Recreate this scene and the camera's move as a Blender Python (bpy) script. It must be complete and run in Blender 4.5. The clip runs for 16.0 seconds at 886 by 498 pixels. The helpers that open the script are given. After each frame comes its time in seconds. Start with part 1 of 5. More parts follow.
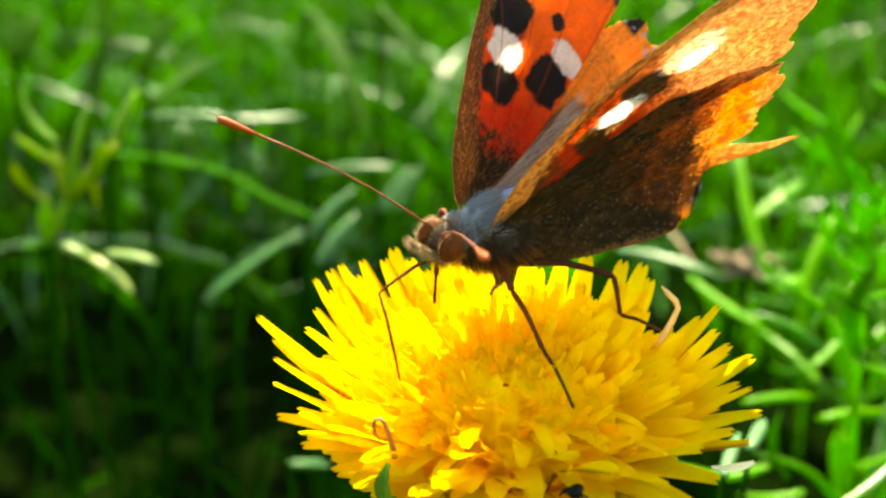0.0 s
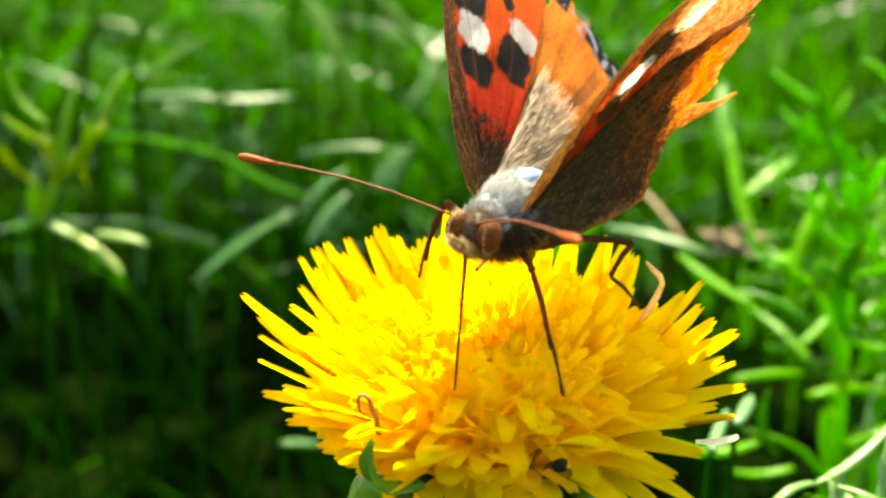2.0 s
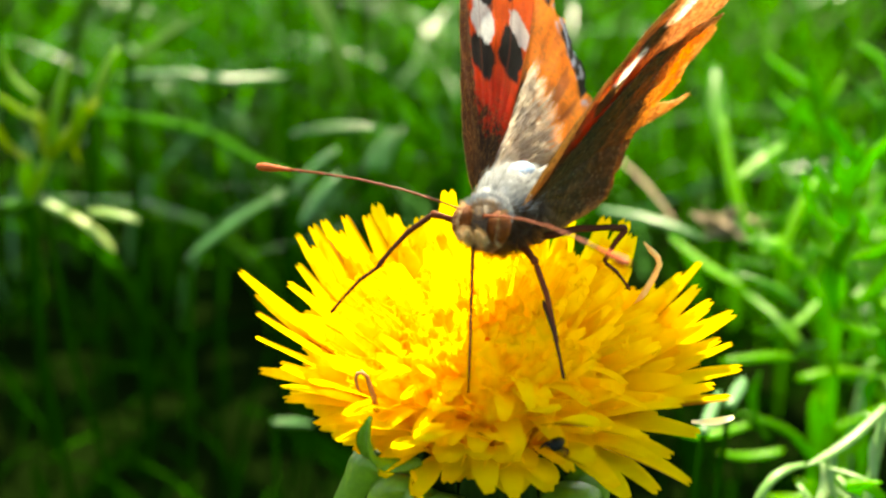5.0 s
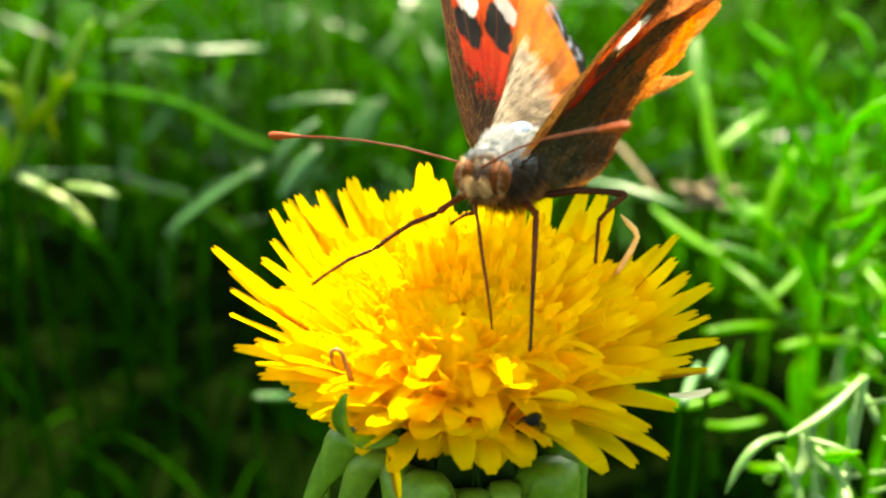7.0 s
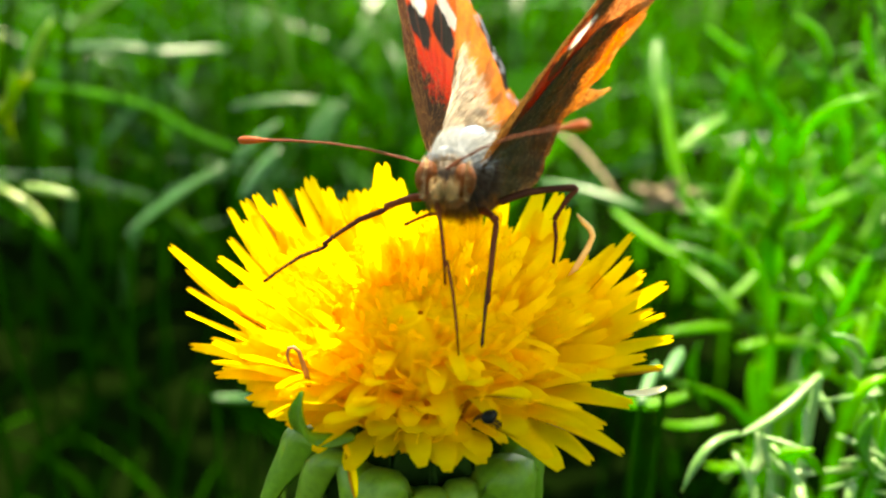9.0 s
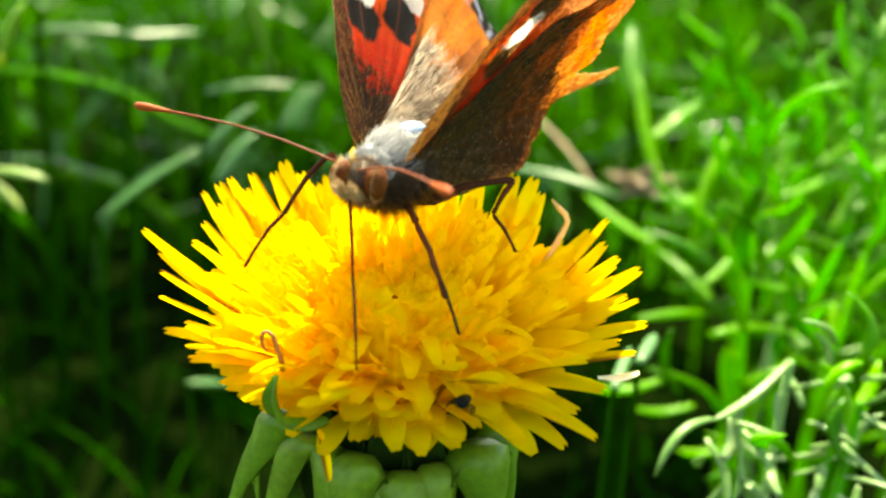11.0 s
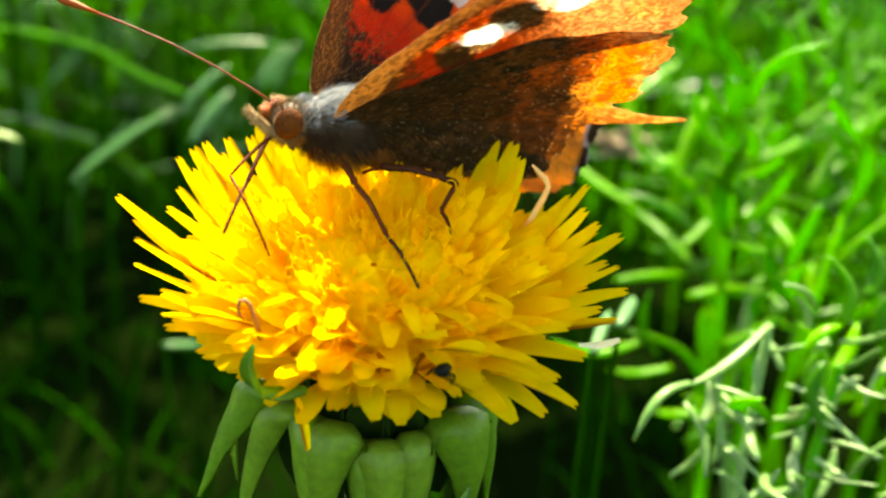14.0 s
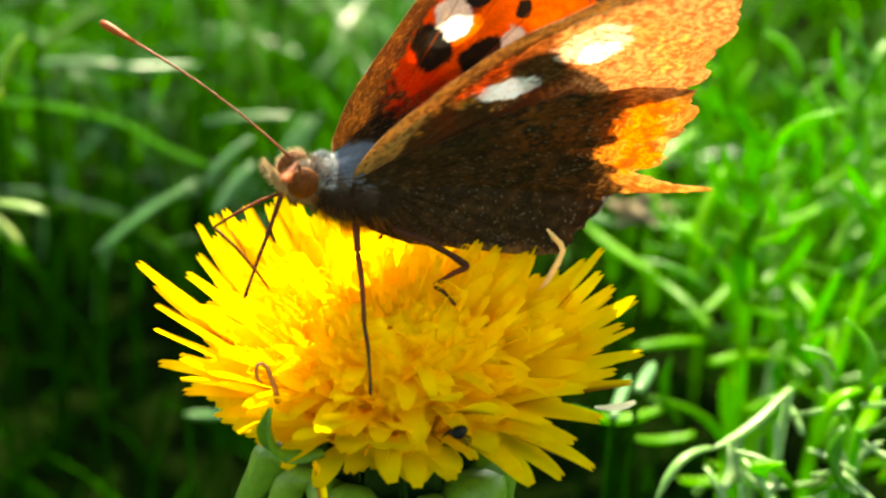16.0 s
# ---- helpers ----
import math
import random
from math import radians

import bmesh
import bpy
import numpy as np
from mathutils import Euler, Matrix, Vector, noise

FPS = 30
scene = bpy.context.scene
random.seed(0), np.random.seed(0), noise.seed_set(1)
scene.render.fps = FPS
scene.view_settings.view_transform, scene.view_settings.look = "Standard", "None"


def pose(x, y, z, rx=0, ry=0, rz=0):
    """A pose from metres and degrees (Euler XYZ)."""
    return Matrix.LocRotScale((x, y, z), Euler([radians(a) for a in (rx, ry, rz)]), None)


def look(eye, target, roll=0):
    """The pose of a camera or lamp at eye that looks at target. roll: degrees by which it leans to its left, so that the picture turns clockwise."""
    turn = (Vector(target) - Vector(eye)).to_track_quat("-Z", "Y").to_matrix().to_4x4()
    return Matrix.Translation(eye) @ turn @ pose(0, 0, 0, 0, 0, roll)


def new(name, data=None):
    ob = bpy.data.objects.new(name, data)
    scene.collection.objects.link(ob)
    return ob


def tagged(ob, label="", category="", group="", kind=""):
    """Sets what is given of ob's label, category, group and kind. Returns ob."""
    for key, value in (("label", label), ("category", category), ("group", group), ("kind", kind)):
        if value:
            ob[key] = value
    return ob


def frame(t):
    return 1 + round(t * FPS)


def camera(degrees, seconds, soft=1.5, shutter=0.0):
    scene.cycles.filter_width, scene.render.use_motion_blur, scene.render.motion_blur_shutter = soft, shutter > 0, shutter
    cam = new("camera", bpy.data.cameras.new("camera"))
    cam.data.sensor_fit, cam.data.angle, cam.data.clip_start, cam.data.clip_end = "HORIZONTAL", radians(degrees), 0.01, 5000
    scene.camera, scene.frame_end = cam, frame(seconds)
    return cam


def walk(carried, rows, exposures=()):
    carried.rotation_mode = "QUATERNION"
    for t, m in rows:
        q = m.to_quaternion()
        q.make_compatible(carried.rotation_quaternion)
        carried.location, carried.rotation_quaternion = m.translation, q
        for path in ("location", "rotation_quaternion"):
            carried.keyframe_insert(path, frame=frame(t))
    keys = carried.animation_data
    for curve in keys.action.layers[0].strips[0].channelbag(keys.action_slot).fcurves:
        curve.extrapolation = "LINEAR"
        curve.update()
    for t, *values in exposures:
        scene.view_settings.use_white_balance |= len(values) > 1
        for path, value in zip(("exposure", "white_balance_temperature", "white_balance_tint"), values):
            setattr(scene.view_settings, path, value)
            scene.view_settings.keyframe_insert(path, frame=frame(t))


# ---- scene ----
# Camera: carried close-up, about ten centimetres from the flower.
cam = camera(39.1, 16.0, soft=2.4)
cam.data.dof.use_dof = True
cam.data.dof.focus_distance = 0.098
cam.data.dof.aperture_fstop = 30.0
CAMROWS = [
    (0, -0.00223, -0.09149, 0.20317, 1.63, -19.74, -0.38),
    (0.5, -0.00173, -0.09132, 0.20292, 1.65, -20.12, -0.63),
    (1, -0.00167, -0.09134, 0.20295, 1.86, -20.51, -0.77),
    (1.5, -0.00162, -0.09163, 0.20274, 1.62, -20.24, -0.71),
    (2, -0.00142, -0.09159, 0.20277, 1.36, -20.59, -0.61),
    (2.5, -0.00157, -0.09142, 0.20285, 1.37, -20.46, -0.61),
    (3, -0.00150, -0.09124, 0.20326, 1.28, -20.66, -0.55),
    (3.5, -0.00209, -0.09164, 0.20310, 1.57, -20.49, -0.34),
    (4, -0.00127, -0.09138, 0.20282, 1.76, -20.59, -0.67),
    (4.5, -0.00225, -0.09184, 0.20260, 1.07, -20.95, -0.05),
    (7, -0.00154, -0.09073, 0.20247, 0.01, -22.77, -0.04),
    (7.5, -0.00203, -0.09129, 0.20254, -0.80, -22.74, 0.52),
    (8, -0.00145, -0.09128, 0.20238, -1.28, -22.79, 0.74),
    (8.5, -0.00097, -0.09124, 0.20233, -1.59, -22.57, 0.69),
    (11, -0.00099, -0.09128, 0.20221, -3.05, -23.23, 1.43),
    (11.5, -0.00116, -0.09093, 0.20213, -3.79, -23.45, 1.62),
    (12, -0.00100, -0.09083, 0.20207, -3.72, -24.11, 1.73),
    (12.5, -0.00064, -0.09035, 0.20198, -3.64, -24.40, 1.49),
    (13, -0.00009, -0.08997, 0.20205, -4.13, -24.98, 1.58),
    (13.5, -0.00063, -0.08998, 0.20208, -4.10, -25.27, 1.65),
    (14, -0.00111, -0.08983, 0.20235, -4.27, -25.16, 1.88),
    (14.5, -0.00064, -0.09026, 0.20214, -4.07, -24.69, 1.59),
    (15, -0.00083, -0.09085, 0.20187, -3.36, -23.76, 1.15),
    (15.5, -0.00131, -0.09137, 0.20193, -3.16, -22.88, 1.24),
    (16, -0.00053, -0.09114, 0.20225, -2.98, -21.89, 0.96),
]
EXPOSURE, KELVIN, TINT = 2.78, 9200, 0
walk(cam, [(t, pose(x, y, z, 90 + pitch, 0, yaw) @ pose(0, 0, 0, 0, 0, roll)) for t, x, y, z, yaw, pitch, roll in CAMROWS],
     exposures=[(0.0, EXPOSURE, KELVIN, TINT), (16.0, EXPOSURE, KELVIN, TINT)])

# ---- light: clear sky, sun high overhead ----
SUN = Vector((0.08, 0.62, 0.78)).normalized()
world = bpy.data.worlds.new("sky")
scene.world = world
world.use_nodes = True
wn = world.node_tree
sky = wn.nodes.new("ShaderNodeTexSky")
sky.sky_type = "NISHITA"
sky.sun_disc = False
sky.sun_elevation = math.asin(SUN.z)
sky.sun_rotation = math.atan2(SUN.x, SUN.y)
wn.links.new(sky.outputs[0], wn.nodes["Background"].inputs[0])
wn.nodes["Background"].inputs[1].default_value = 0.13
sun_data = bpy.data.lights.new("sun", "SUN")
sun_data.energy = 4.8
sun_data.angle = radians(0.53)
sun_data.color = (1.0, 0.95, 0.86)
sun = new("sun", sun_data)
sun.matrix_world = look(SUN * 5, (0, 0, 0))

# ---- materials ----


def mat(name, color, rough=0.5, spec=0.5, var=0.25, grain=900.0, blotch=150.0, thin=0.0, thin_color=None, hue=0.0,
        bump=0.0, bump_scale=1500.0, sheen=0.0, island=False, color2=None, attr=None, glow=1.0):
    """A procedural surface. thin: share of light let through; color2: a second tint for single pieces; attr: colours held by the mesh."""
    m = bpy.data.materials.new(name)
    m.use_nodes = True
    nt = m.node_tree
    n, l = nt.nodes, nt.links
    bsdf, out = n["Principled BSDF"], n["Material Output"]
    bsdf.inputs["Roughness"].default_value = rough
    bsdf.inputs["Specular IOR Level"].default_value = spec
    if sheen:
        bsdf.inputs["Sheen Weight"].default_value = sheen
        bsdf.inputs["Sheen Roughness"].default_value = 0.4
    tc = n.new("ShaderNodeTexCoord")
    fine, broad = n.new("ShaderNodeTexNoise"), n.new("ShaderNodeTexNoise")
    for node, s in ((fine, grain), (broad, blotch)):
        node.inputs["Scale"].default_value = s
        node.inputs["Detail"].default_value = 3
        l.new(tc.outputs["Object"], node.inputs["Vector"])
    add = n.new("ShaderNodeMath")
    add.operation = "ADD"
    l.new(fine.outputs["Fac"], add.inputs[0])
    l.new(broad.outputs["Fac"], add.inputs[1])
    val = n.new("ShaderNodeMapRange")
    val.inputs["From Min"].default_value, val.inputs["From Max"].default_value = 0.6, 1.4
    val.inputs["To Min"].default_value, val.inputs["To Max"].default_value = 1 - var, 1 + var
    l.new(add.outputs[0], val.inputs["Value"])
    hsv = n.new("ShaderNodeHueSaturation")
    l.new(val.outputs[0], hsv.inputs["Value"])
    if attr:
        src = n.new("ShaderNodeAttribute")
        src.attribute_name = attr
        l.new(src.outputs["Color"], hsv.inputs["Color"])
    elif color2:
        mix = n.new("ShaderNodeMix")
        mix.data_type = "RGBA"
        mix.inputs["A"].default_value = (*color, 1)
        mix.inputs["B"].default_value = (*color2, 1)
        rnd = n.new("ShaderNodeNewGeometry") if island else n.new("ShaderNodeObjectInfo")
        l.new(rnd.outputs["Random Per Island" if island else "Random"], mix.inputs["Factor"])
        l.new(mix.outputs["Result"], hsv.inputs["Color"])
    else:
        hsv.inputs["Color"].default_value = (*color, 1)
    if hue:
        rnd = n.new("ShaderNodeNewGeometry") if island else n.new("ShaderNodeObjectInfo")
        mr = n.new("ShaderNodeMapRange")
        mr.inputs["To Min"].default_value, mr.inputs["To Max"].default_value = 0.5 - hue, 0.5 + hue
        l.new(rnd.outputs["Random Per Island" if island else "Random"], mr.inputs["Value"])
        l.new(mr.outputs[0], hsv.inputs["Hue"])
    l.new(hsv.outputs["Color"], bsdf.inputs["Base Color"])
    if bump:
        bn = n.new("ShaderNodeTexNoise")
        bn.inputs["Scale"].default_value = bump_scale
        bn.inputs["Detail"].default_value = 4
        l.new(tc.outputs["Object"], bn.inputs["Vector"])
        b = n.new("ShaderNodeBump")
        b.inputs["Strength"].default_value = bump
        b.inputs["Distance"].default_value = 0.0002
        l.new(bn.outputs["Fac"], b.inputs["Height"])
        l.new(b.outputs[0], bsdf.inputs["Normal"])
    if thin:
        tr = n.new("ShaderNodeBsdfTranslucent")
        if thin_color and not attr:
            m2 = n.new("ShaderNodeMix")
            m2.data_type, m2.blend_type = "RGBA", "MULTIPLY"
            m2.inputs["Factor"].default_value = 1.0
            l.new(hsv.outputs["Color"], m2.inputs["A"])
            m2.inputs["B"].default_value = (*thin_color, 1)
            l.new(m2.outputs["Result"], tr.inputs["Color"])
        else:
            pale = n.new("ShaderNodeGamma")
            pale.inputs["Gamma"].default_value = glow
            l.new(hsv.outputs["Color"], pale.inputs["Color"])
            l.new(pale.outputs["Color"], tr.inputs["Color"])
        ms = n.new("ShaderNodeMixShader")
        ms.inputs[0].default_value = thin
        l.new(bsdf.outputs[0], ms.inputs[1])
        l.new(tr.outputs[0], ms.inputs[2])
        l.new(ms.outputs[0], out.inputs["Surface"])
    return m


# Soil colour far below bare earth: the shade on the ground is in it.
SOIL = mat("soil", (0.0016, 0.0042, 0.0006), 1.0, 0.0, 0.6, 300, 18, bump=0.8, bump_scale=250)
GRASS = mat("grass_blade", (0.0015, 0.023, 0.0001), 0.6, 0.02, 0.25, 400, 20, thin=0.45, thin_color=(1.3, 1.9, 0.25), island=True, color2=(0.022, 0.088, 0.0003))
# Darker copy of the grass green, with the shade low down painted in.
GRASS_SHADE_TONE = mat("grass_shade_tone", (0.0015, 0.018, 0.0002), 0.8, 0.0, 0.25, 400, 20, thin=0.3, island=True, color2=(0.004, 0.03, 0.0004))
LEAF = mat("leaf_green", (0.024, 0.140, 0.0006), 0.36, 0.14, 0.25, 900, 120, thin=0.50, thin_color=(1.4, 1.9, 0.3), color2=(0.110, 0.32, 0.0010))
# Leaf green darkened well past the plant's own, shade included in the colour.
LEAF_SHADE_TONE = mat("leaf_shade_tone", (0.003, 0.028, 0.0003), 0.8, 0.0, 0.25, 900, 120, thin=0.15)
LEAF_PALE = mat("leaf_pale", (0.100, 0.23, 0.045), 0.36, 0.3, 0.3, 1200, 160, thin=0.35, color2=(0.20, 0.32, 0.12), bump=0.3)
LEAF_TIP = mat("leaf_yellowing", (0.040, 0.175, 0.001), 0.45, 0.2, 0.3, 900, 140, thin=0.5, thin_color=(1.6, 1.6, 0.3), color2=(0.21, 0.26, 0.002))
LEAF_LIGHT = mat("leaf_light", (0.15, 0.27, 0.06), 0.4, 0.3, 0.3, 900, 140, thin=0.4, color2=(0.26, 0.33, 0.08))
LEAF_BROAD = mat("leaf_broad", (0.026, 0.150, 0.0006), 0.6, 0.02, 0.3, 400, 60, thin=0.4, thin_color=(1.4, 1.8, 0.4), bump=0.3)
# The pale grey-green also carries the blades' sun and sky glints as colour.
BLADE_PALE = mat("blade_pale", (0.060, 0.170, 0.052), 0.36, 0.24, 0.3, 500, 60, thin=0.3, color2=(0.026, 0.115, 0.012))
DRY = mat("dry_stalk", (0.11, 0.075, 0.035), 0.8, 0.2, 0.4, 700, 90, bump=0.5, color2=(0.16, 0.12, 0.07))
PETAL = mat("petal_yellow", (0.9, 0.6, 0.004), 0.7, 0.04, 0.05, 1400, 300, thin=0.68, hue=0.004, attr="tint", bump=0.1)
STYLE = mat("style_yellow", (0.97, 0.60, 0.002), 0.7, 0.05, 0.08, 1500, 400, thin=0.5)
STYLE_BROWN = mat("style_brown", (0.30, 0.09, 0.015), 0.5, 0.4, 0.25, 1500, 400)
PETAL_PALE = mat("petal_withered", (0.85, 0.78, 0.45), 0.5, 0.3, 0.15, 900, 300, thin=0.3)
PETAL_PINK = mat("petal_pinkish", (0.9, 0.52, 0.16), 0.5, 0.3, 0.2, 900, 300, thin=0.3)
BRACT = mat("bract_green", (0.070, 0.175, 0.009), 0.42, 0.25, 0.35, 1500, 260, thin=0.3, thin_color=(1.4, 1.6, 0.5), bump=0.6, bump_scale=1300, color2=(0.115, 0.215, 0.015))
# Bract green taken nearly to black: it holds the shade under the petals.
BRACT_SHADE_TONE = mat("bract_shade_tone", (0.008, 0.022, 0.002), 0.7, 0.03, 0.3, 1500, 260, bump=0.3)
STALK = mat("stalk_green", (0.05, 0.09, 0.02), 0.5, 0.3, 0.3, 900, 80, bump=0.2)
WING_UPPER = mat("wing_scales_upper", (1, 1, 1), 0.6, 0.12, 0.22, 3500, 900, thin=0.66, glow=0.9, attr="pattern", bump=0.5, bump_scale=3500)
WING_UNDER = mat("wing_scales_under", (1, 1, 1), 0.6, 0.25, 0.35, 3500, 900, thin=0.56, glow=0.85, attr="pattern", bump=0.7, bump_scale=3000)
THORAX = mat("thorax_fur_base", (0.10, 0.095, 0.09), 0.65, 0.2, 0.25, 2500, 500, sheen=0.2, bump=0.3, bump_scale=4000, attr="pattern")
SCUTUM = mat("back_plate", (0.10, 0.18, 0.30), 0.35, 0.4, 0.2, 2500, 700)
HAIR_RUST = mat("hair_rust", (0.24, 0.075, 0.01), 0.5, 0.3, 0.2, 2000, 400, thin=0.45, island=True, color2=(0.42, 0.17, 0.035))
HAIR_WING = mat("hair_wing", (0.66, 0.58, 0.46), 0.4, 0.4, 0.2, 2000, 400, thin=0.4, island=True, color2=(0.31, 0.23, 0.14))
ABDOMEN = mat("abdomen_dark", (0.07, 0.05, 0.035), 0.6, 0.4, 0.4, 2500, 500, sheen=0.3, bump=0.4)
HEAD = mat("head_fur_base", (0.035, 0.02, 0.01), 0.6, 0.2, 0.4, 2500, 600, bump=0.5)
EYE = mat("eye_brown", (0.085, 0.022, 0.003), 0.6, 0.06, 0.6, 5000, 1400, bump=0.6, bump_scale=6000)
HAIR_GREY = mat("hair_grey", (0.31, 0.33, 0.34), 0.5, 0.2, 0.2, 2000, 400, thin=0.3, island=True, color2=(0.085, 0.097, 0.115))
HAIR_BROWN = mat("hair_brown", (0.015, 0.008, 0.004), 0.5, 0.2, 0.2, 2000, 400, thin=0.3, island=True, color2=(0.055, 0.025, 0.009))
HAIR_TAN = mat("hair_tan", (0.10, 0.050, 0.016), 0.5, 0.3, 0.2, 2000, 400, thin=0.3, island=True, color2=(0.24, 0.14, 0.05))
HAIR_CREAM = mat("hair_cream", (0.50, 0.35, 0.17), 0.5, 0.2, 0.2, 2000, 400, thin=0.3, island=True, color2=(0.24, 0.13, 0.045))
LEG = mat("leg_chitin", (0.095, 0.020, 0.004), 0.6, 0.06, 0.4, 2500, 500, bump=0.4, color2=(0.03, 0.010, 0.004))
ANTENNA = mat("antenna_chitin", (0.12, 0.022, 0.004), 0.55, 0.15, 0.35, 4000, 900, bump=0.4)
CLUB = mat("antenna_club", (0.24, 0.042, 0.005), 0.5, 0.1, 0.25, 4000, 900, bump=0.3)
BEETLE = mat("beetle_black", (0.004, 0.005, 0.004), 0.5, 0.04, 0.3, 3000, 500)

# ---- building helpers; meshes are given in millimetres ----


def mesh_of(name, verts, faces, materials, index=None, colors=None, layer="pattern"):
    me = bpy.data.meshes.new(name)
    me.from_pydata((np.asarray(verts, float) * 0.001).tolist(), [], faces if isinstance(faces, list) else faces.tolist())
    for m in materials:
        me.materials.append(m)
    if index is not None:
        me.polygons.foreach_set("material_index", index)
    me.polygons.foreach_set("use_smooth", [True] * len(me.polygons))
    if colors is not None:
        layer_data = me.color_attributes.new(layer, "FLOAT_COLOR", "POINT")
        rgba = np.ones((len(me.vertices), 4), np.float32)
        rgba[:, :3] = colors
        layer_data.data.foreach_set("color", rgba.ravel())
    me.update()
    return me


def put(name, me, parent=None, label="", m=None):
    """One mesh object, under a thing or a part."""
    ob = new(name, me)
    if parent is not None:
        ob.parent = parent
    if m is not None:
        ob.matrix_basis = m
    if label:
        ob["label"] = label
    return ob


def thing(name, label, category, m=None, group="", kind=""):
    ob = new(name)
    ob.empty_display_size = 0.003
    if m is not None:
        ob.matrix_basis = m
    return tagged(ob, label, category, group, kind)


def at(x, y, z, rx=0, ry=0, rz=0):
    """A pose given in millimetres."""
    return pose(x * 0.001, y * 0.001, z * 0.001, rx, ry, rz)


def along(p, d, roll_up=(0, 0, 1)):
    """The pose at p (mm) whose x axis points along d."""
    x = Vector(d).normalized()
    u = Vector(roll_up)
    if abs(x.dot(u.normalized())) > 0.97:
        u = Vector((0.3, 1, 0.2))
    y = u.cross(x).normalized()
    z = x.cross(y)
    m = Matrix((x, y, z)).transposed().to_4x4()
    m.translation = Vector(p) * 0.001
    return m


def tube(points, radii, sides=6, flat=1.0, up=(0, 0, 1), cap=True):
    """Vertices and faces of a bent, tapering tube; flat squeezes it along up."""
    pts = [Vector(p) for p in points]
    verts, faces = [], []
    for i, p in enumerate(pts):
        d = (pts[min(i + 1, len(pts) - 1)] - pts[max(i - 1, 0)]).normalized()
        a = d.cross(Vector(up))
        a = a.normalized() if a.length > 1e-3 else Vector((1, 0, 0))
        b = a.cross(d).normalized()
        for k in range(sides):
            w = 2 * math.pi * k / sides
            verts.append(tuple(p + a * (math.cos(w) * radii[i]) + b * (math.sin(w) * radii[i] * flat)))
    for i in range(len(pts) - 1):
        for k in range(sides):
            j = (k + 1) % sides
            faces.append((i * sides + k, i * sides + j, (i + 1) * sides + j, (i + 1) * sides + k))
    if cap:
        faces.append(tuple(range(sides))[::-1])
        faces.append(tuple((len(pts) - 1) * sides + k for k in range(sides)))
    return verts, faces


def lump(center, radii, rings=14, sides=20, rough=0.0, seed=0):
    """An egg-shaped closed mesh, with its long axis along x."""
    verts, faces = [], []
    for i in range(rings + 1):
        t = math.pi * i / rings
        for k in range(sides):
            w = 2 * math.pi * k / sides
            v = Vector((-math.cos(t), math.sin(t) * math.cos(w), math.sin(t) * math.sin(w)))
            s = 1 + rough * noise.noise(v * 2.3 + Vector((seed, 0, 0)))
            verts.append((center[0] + radii[0] * v.x * s, center[1] + radii[1] * v.y * s, center[2] + radii[2] * v.z * s))
    for i in range(rings):
        for k in range(sides):
            j = (k + 1) % sides
            faces.append((i * sides + k, i * sides + j, (i + 1) * sides + j, (i + 1) * sides + k))
    return verts, faces


def hairs(roots, ways, lengths, width, bend=(0, 0, 0)):
    """Many fine tapered hairs in one mesh."""
    verts, faces = [], []
    for p, d, ln in zip(roots, ways, lengths):
        p, d = Vector(p), Vector(d).normalized()
        a = d.orthogonal().normalized()
        b = d.cross(a)
        mid = p + d * ln * 0.5
        tip = p + d * ln + Vector(bend) * ln
        k = len(verts)
        for c, r in ((p, width), (mid + Vector(bend) * ln * 0.25, width * 0.7)):
            for w in (0, 2.094, 4.189):
                verts.append(tuple(c + a * math.cos(w) * r + b * math.sin(w) * r))
        verts.append(tuple(tip))
        for q in range(3):
            r = (q + 1) % 3
            faces.append((k + q, k + r, k + 3 + r, k + 3 + q))
            faces.append((k + 3 + q, k + 3 + r, k + 6))
    return verts, faces


def vnoise(x, y, scale, seed):
    """Smooth value noise, 0 to 1, on arrays."""
    x, y = np.asarray(x) * scale + seed * 17.3, np.asarray(y) * scale - seed * 9.1
    xi, yi = np.floor(x), np.floor(y)
    fx, fy = x - xi, y - yi
    fx, fy = fx * fx * (3 - 2 * fx), fy * fy * (3 - 2 * fy)

    def h(i, j):
        v = np.sin(i * 127.1 + j * 311.7 + seed * 74.7) * 43758.5453
        return v - np.floor(v)
    return (h(xi, yi) * (1 - fx) + h(xi + 1, yi) * fx) * (1 - fy) + (h(xi, yi + 1) * (1 - fx) + h(xi + 1, yi + 1) * fx) * fy


# ---- ground ----


def build_ground():
    near = np.concatenate([-np.geomspace(400, 1.6, 16), np.linspace(-1.5, 1.5, 61), np.geomspace(1.6, 400, 16)])
    ys = near + 0.6
    gx, gy = np.meshgrid(near, ys)
    gz = (vnoise(gx, gy, 14, 1) - 0.5) * 0.012 + (vnoise(gx, gy, 45, 2) - 0.5) * 0.004
    gz = np.where((np.abs(gx) < 2) & (np.abs(gy - 0.6) < 2), gz, 0)
    n = len(near)
    verts = np.stack([gx, gy, gz], -1).reshape(-1, 3) * 1000
    i, j = np.meshgrid(np.arange(n - 1), np.arange(n - 1))
    k = (j * n + i).ravel()
    faces = np.stack([k, k + 1, k + n + 1, k + n], -1)
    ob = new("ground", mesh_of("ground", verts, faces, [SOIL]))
    tagged(ob, "soil under the grass, shade put into its near-black colour", "soil", kind="structure")


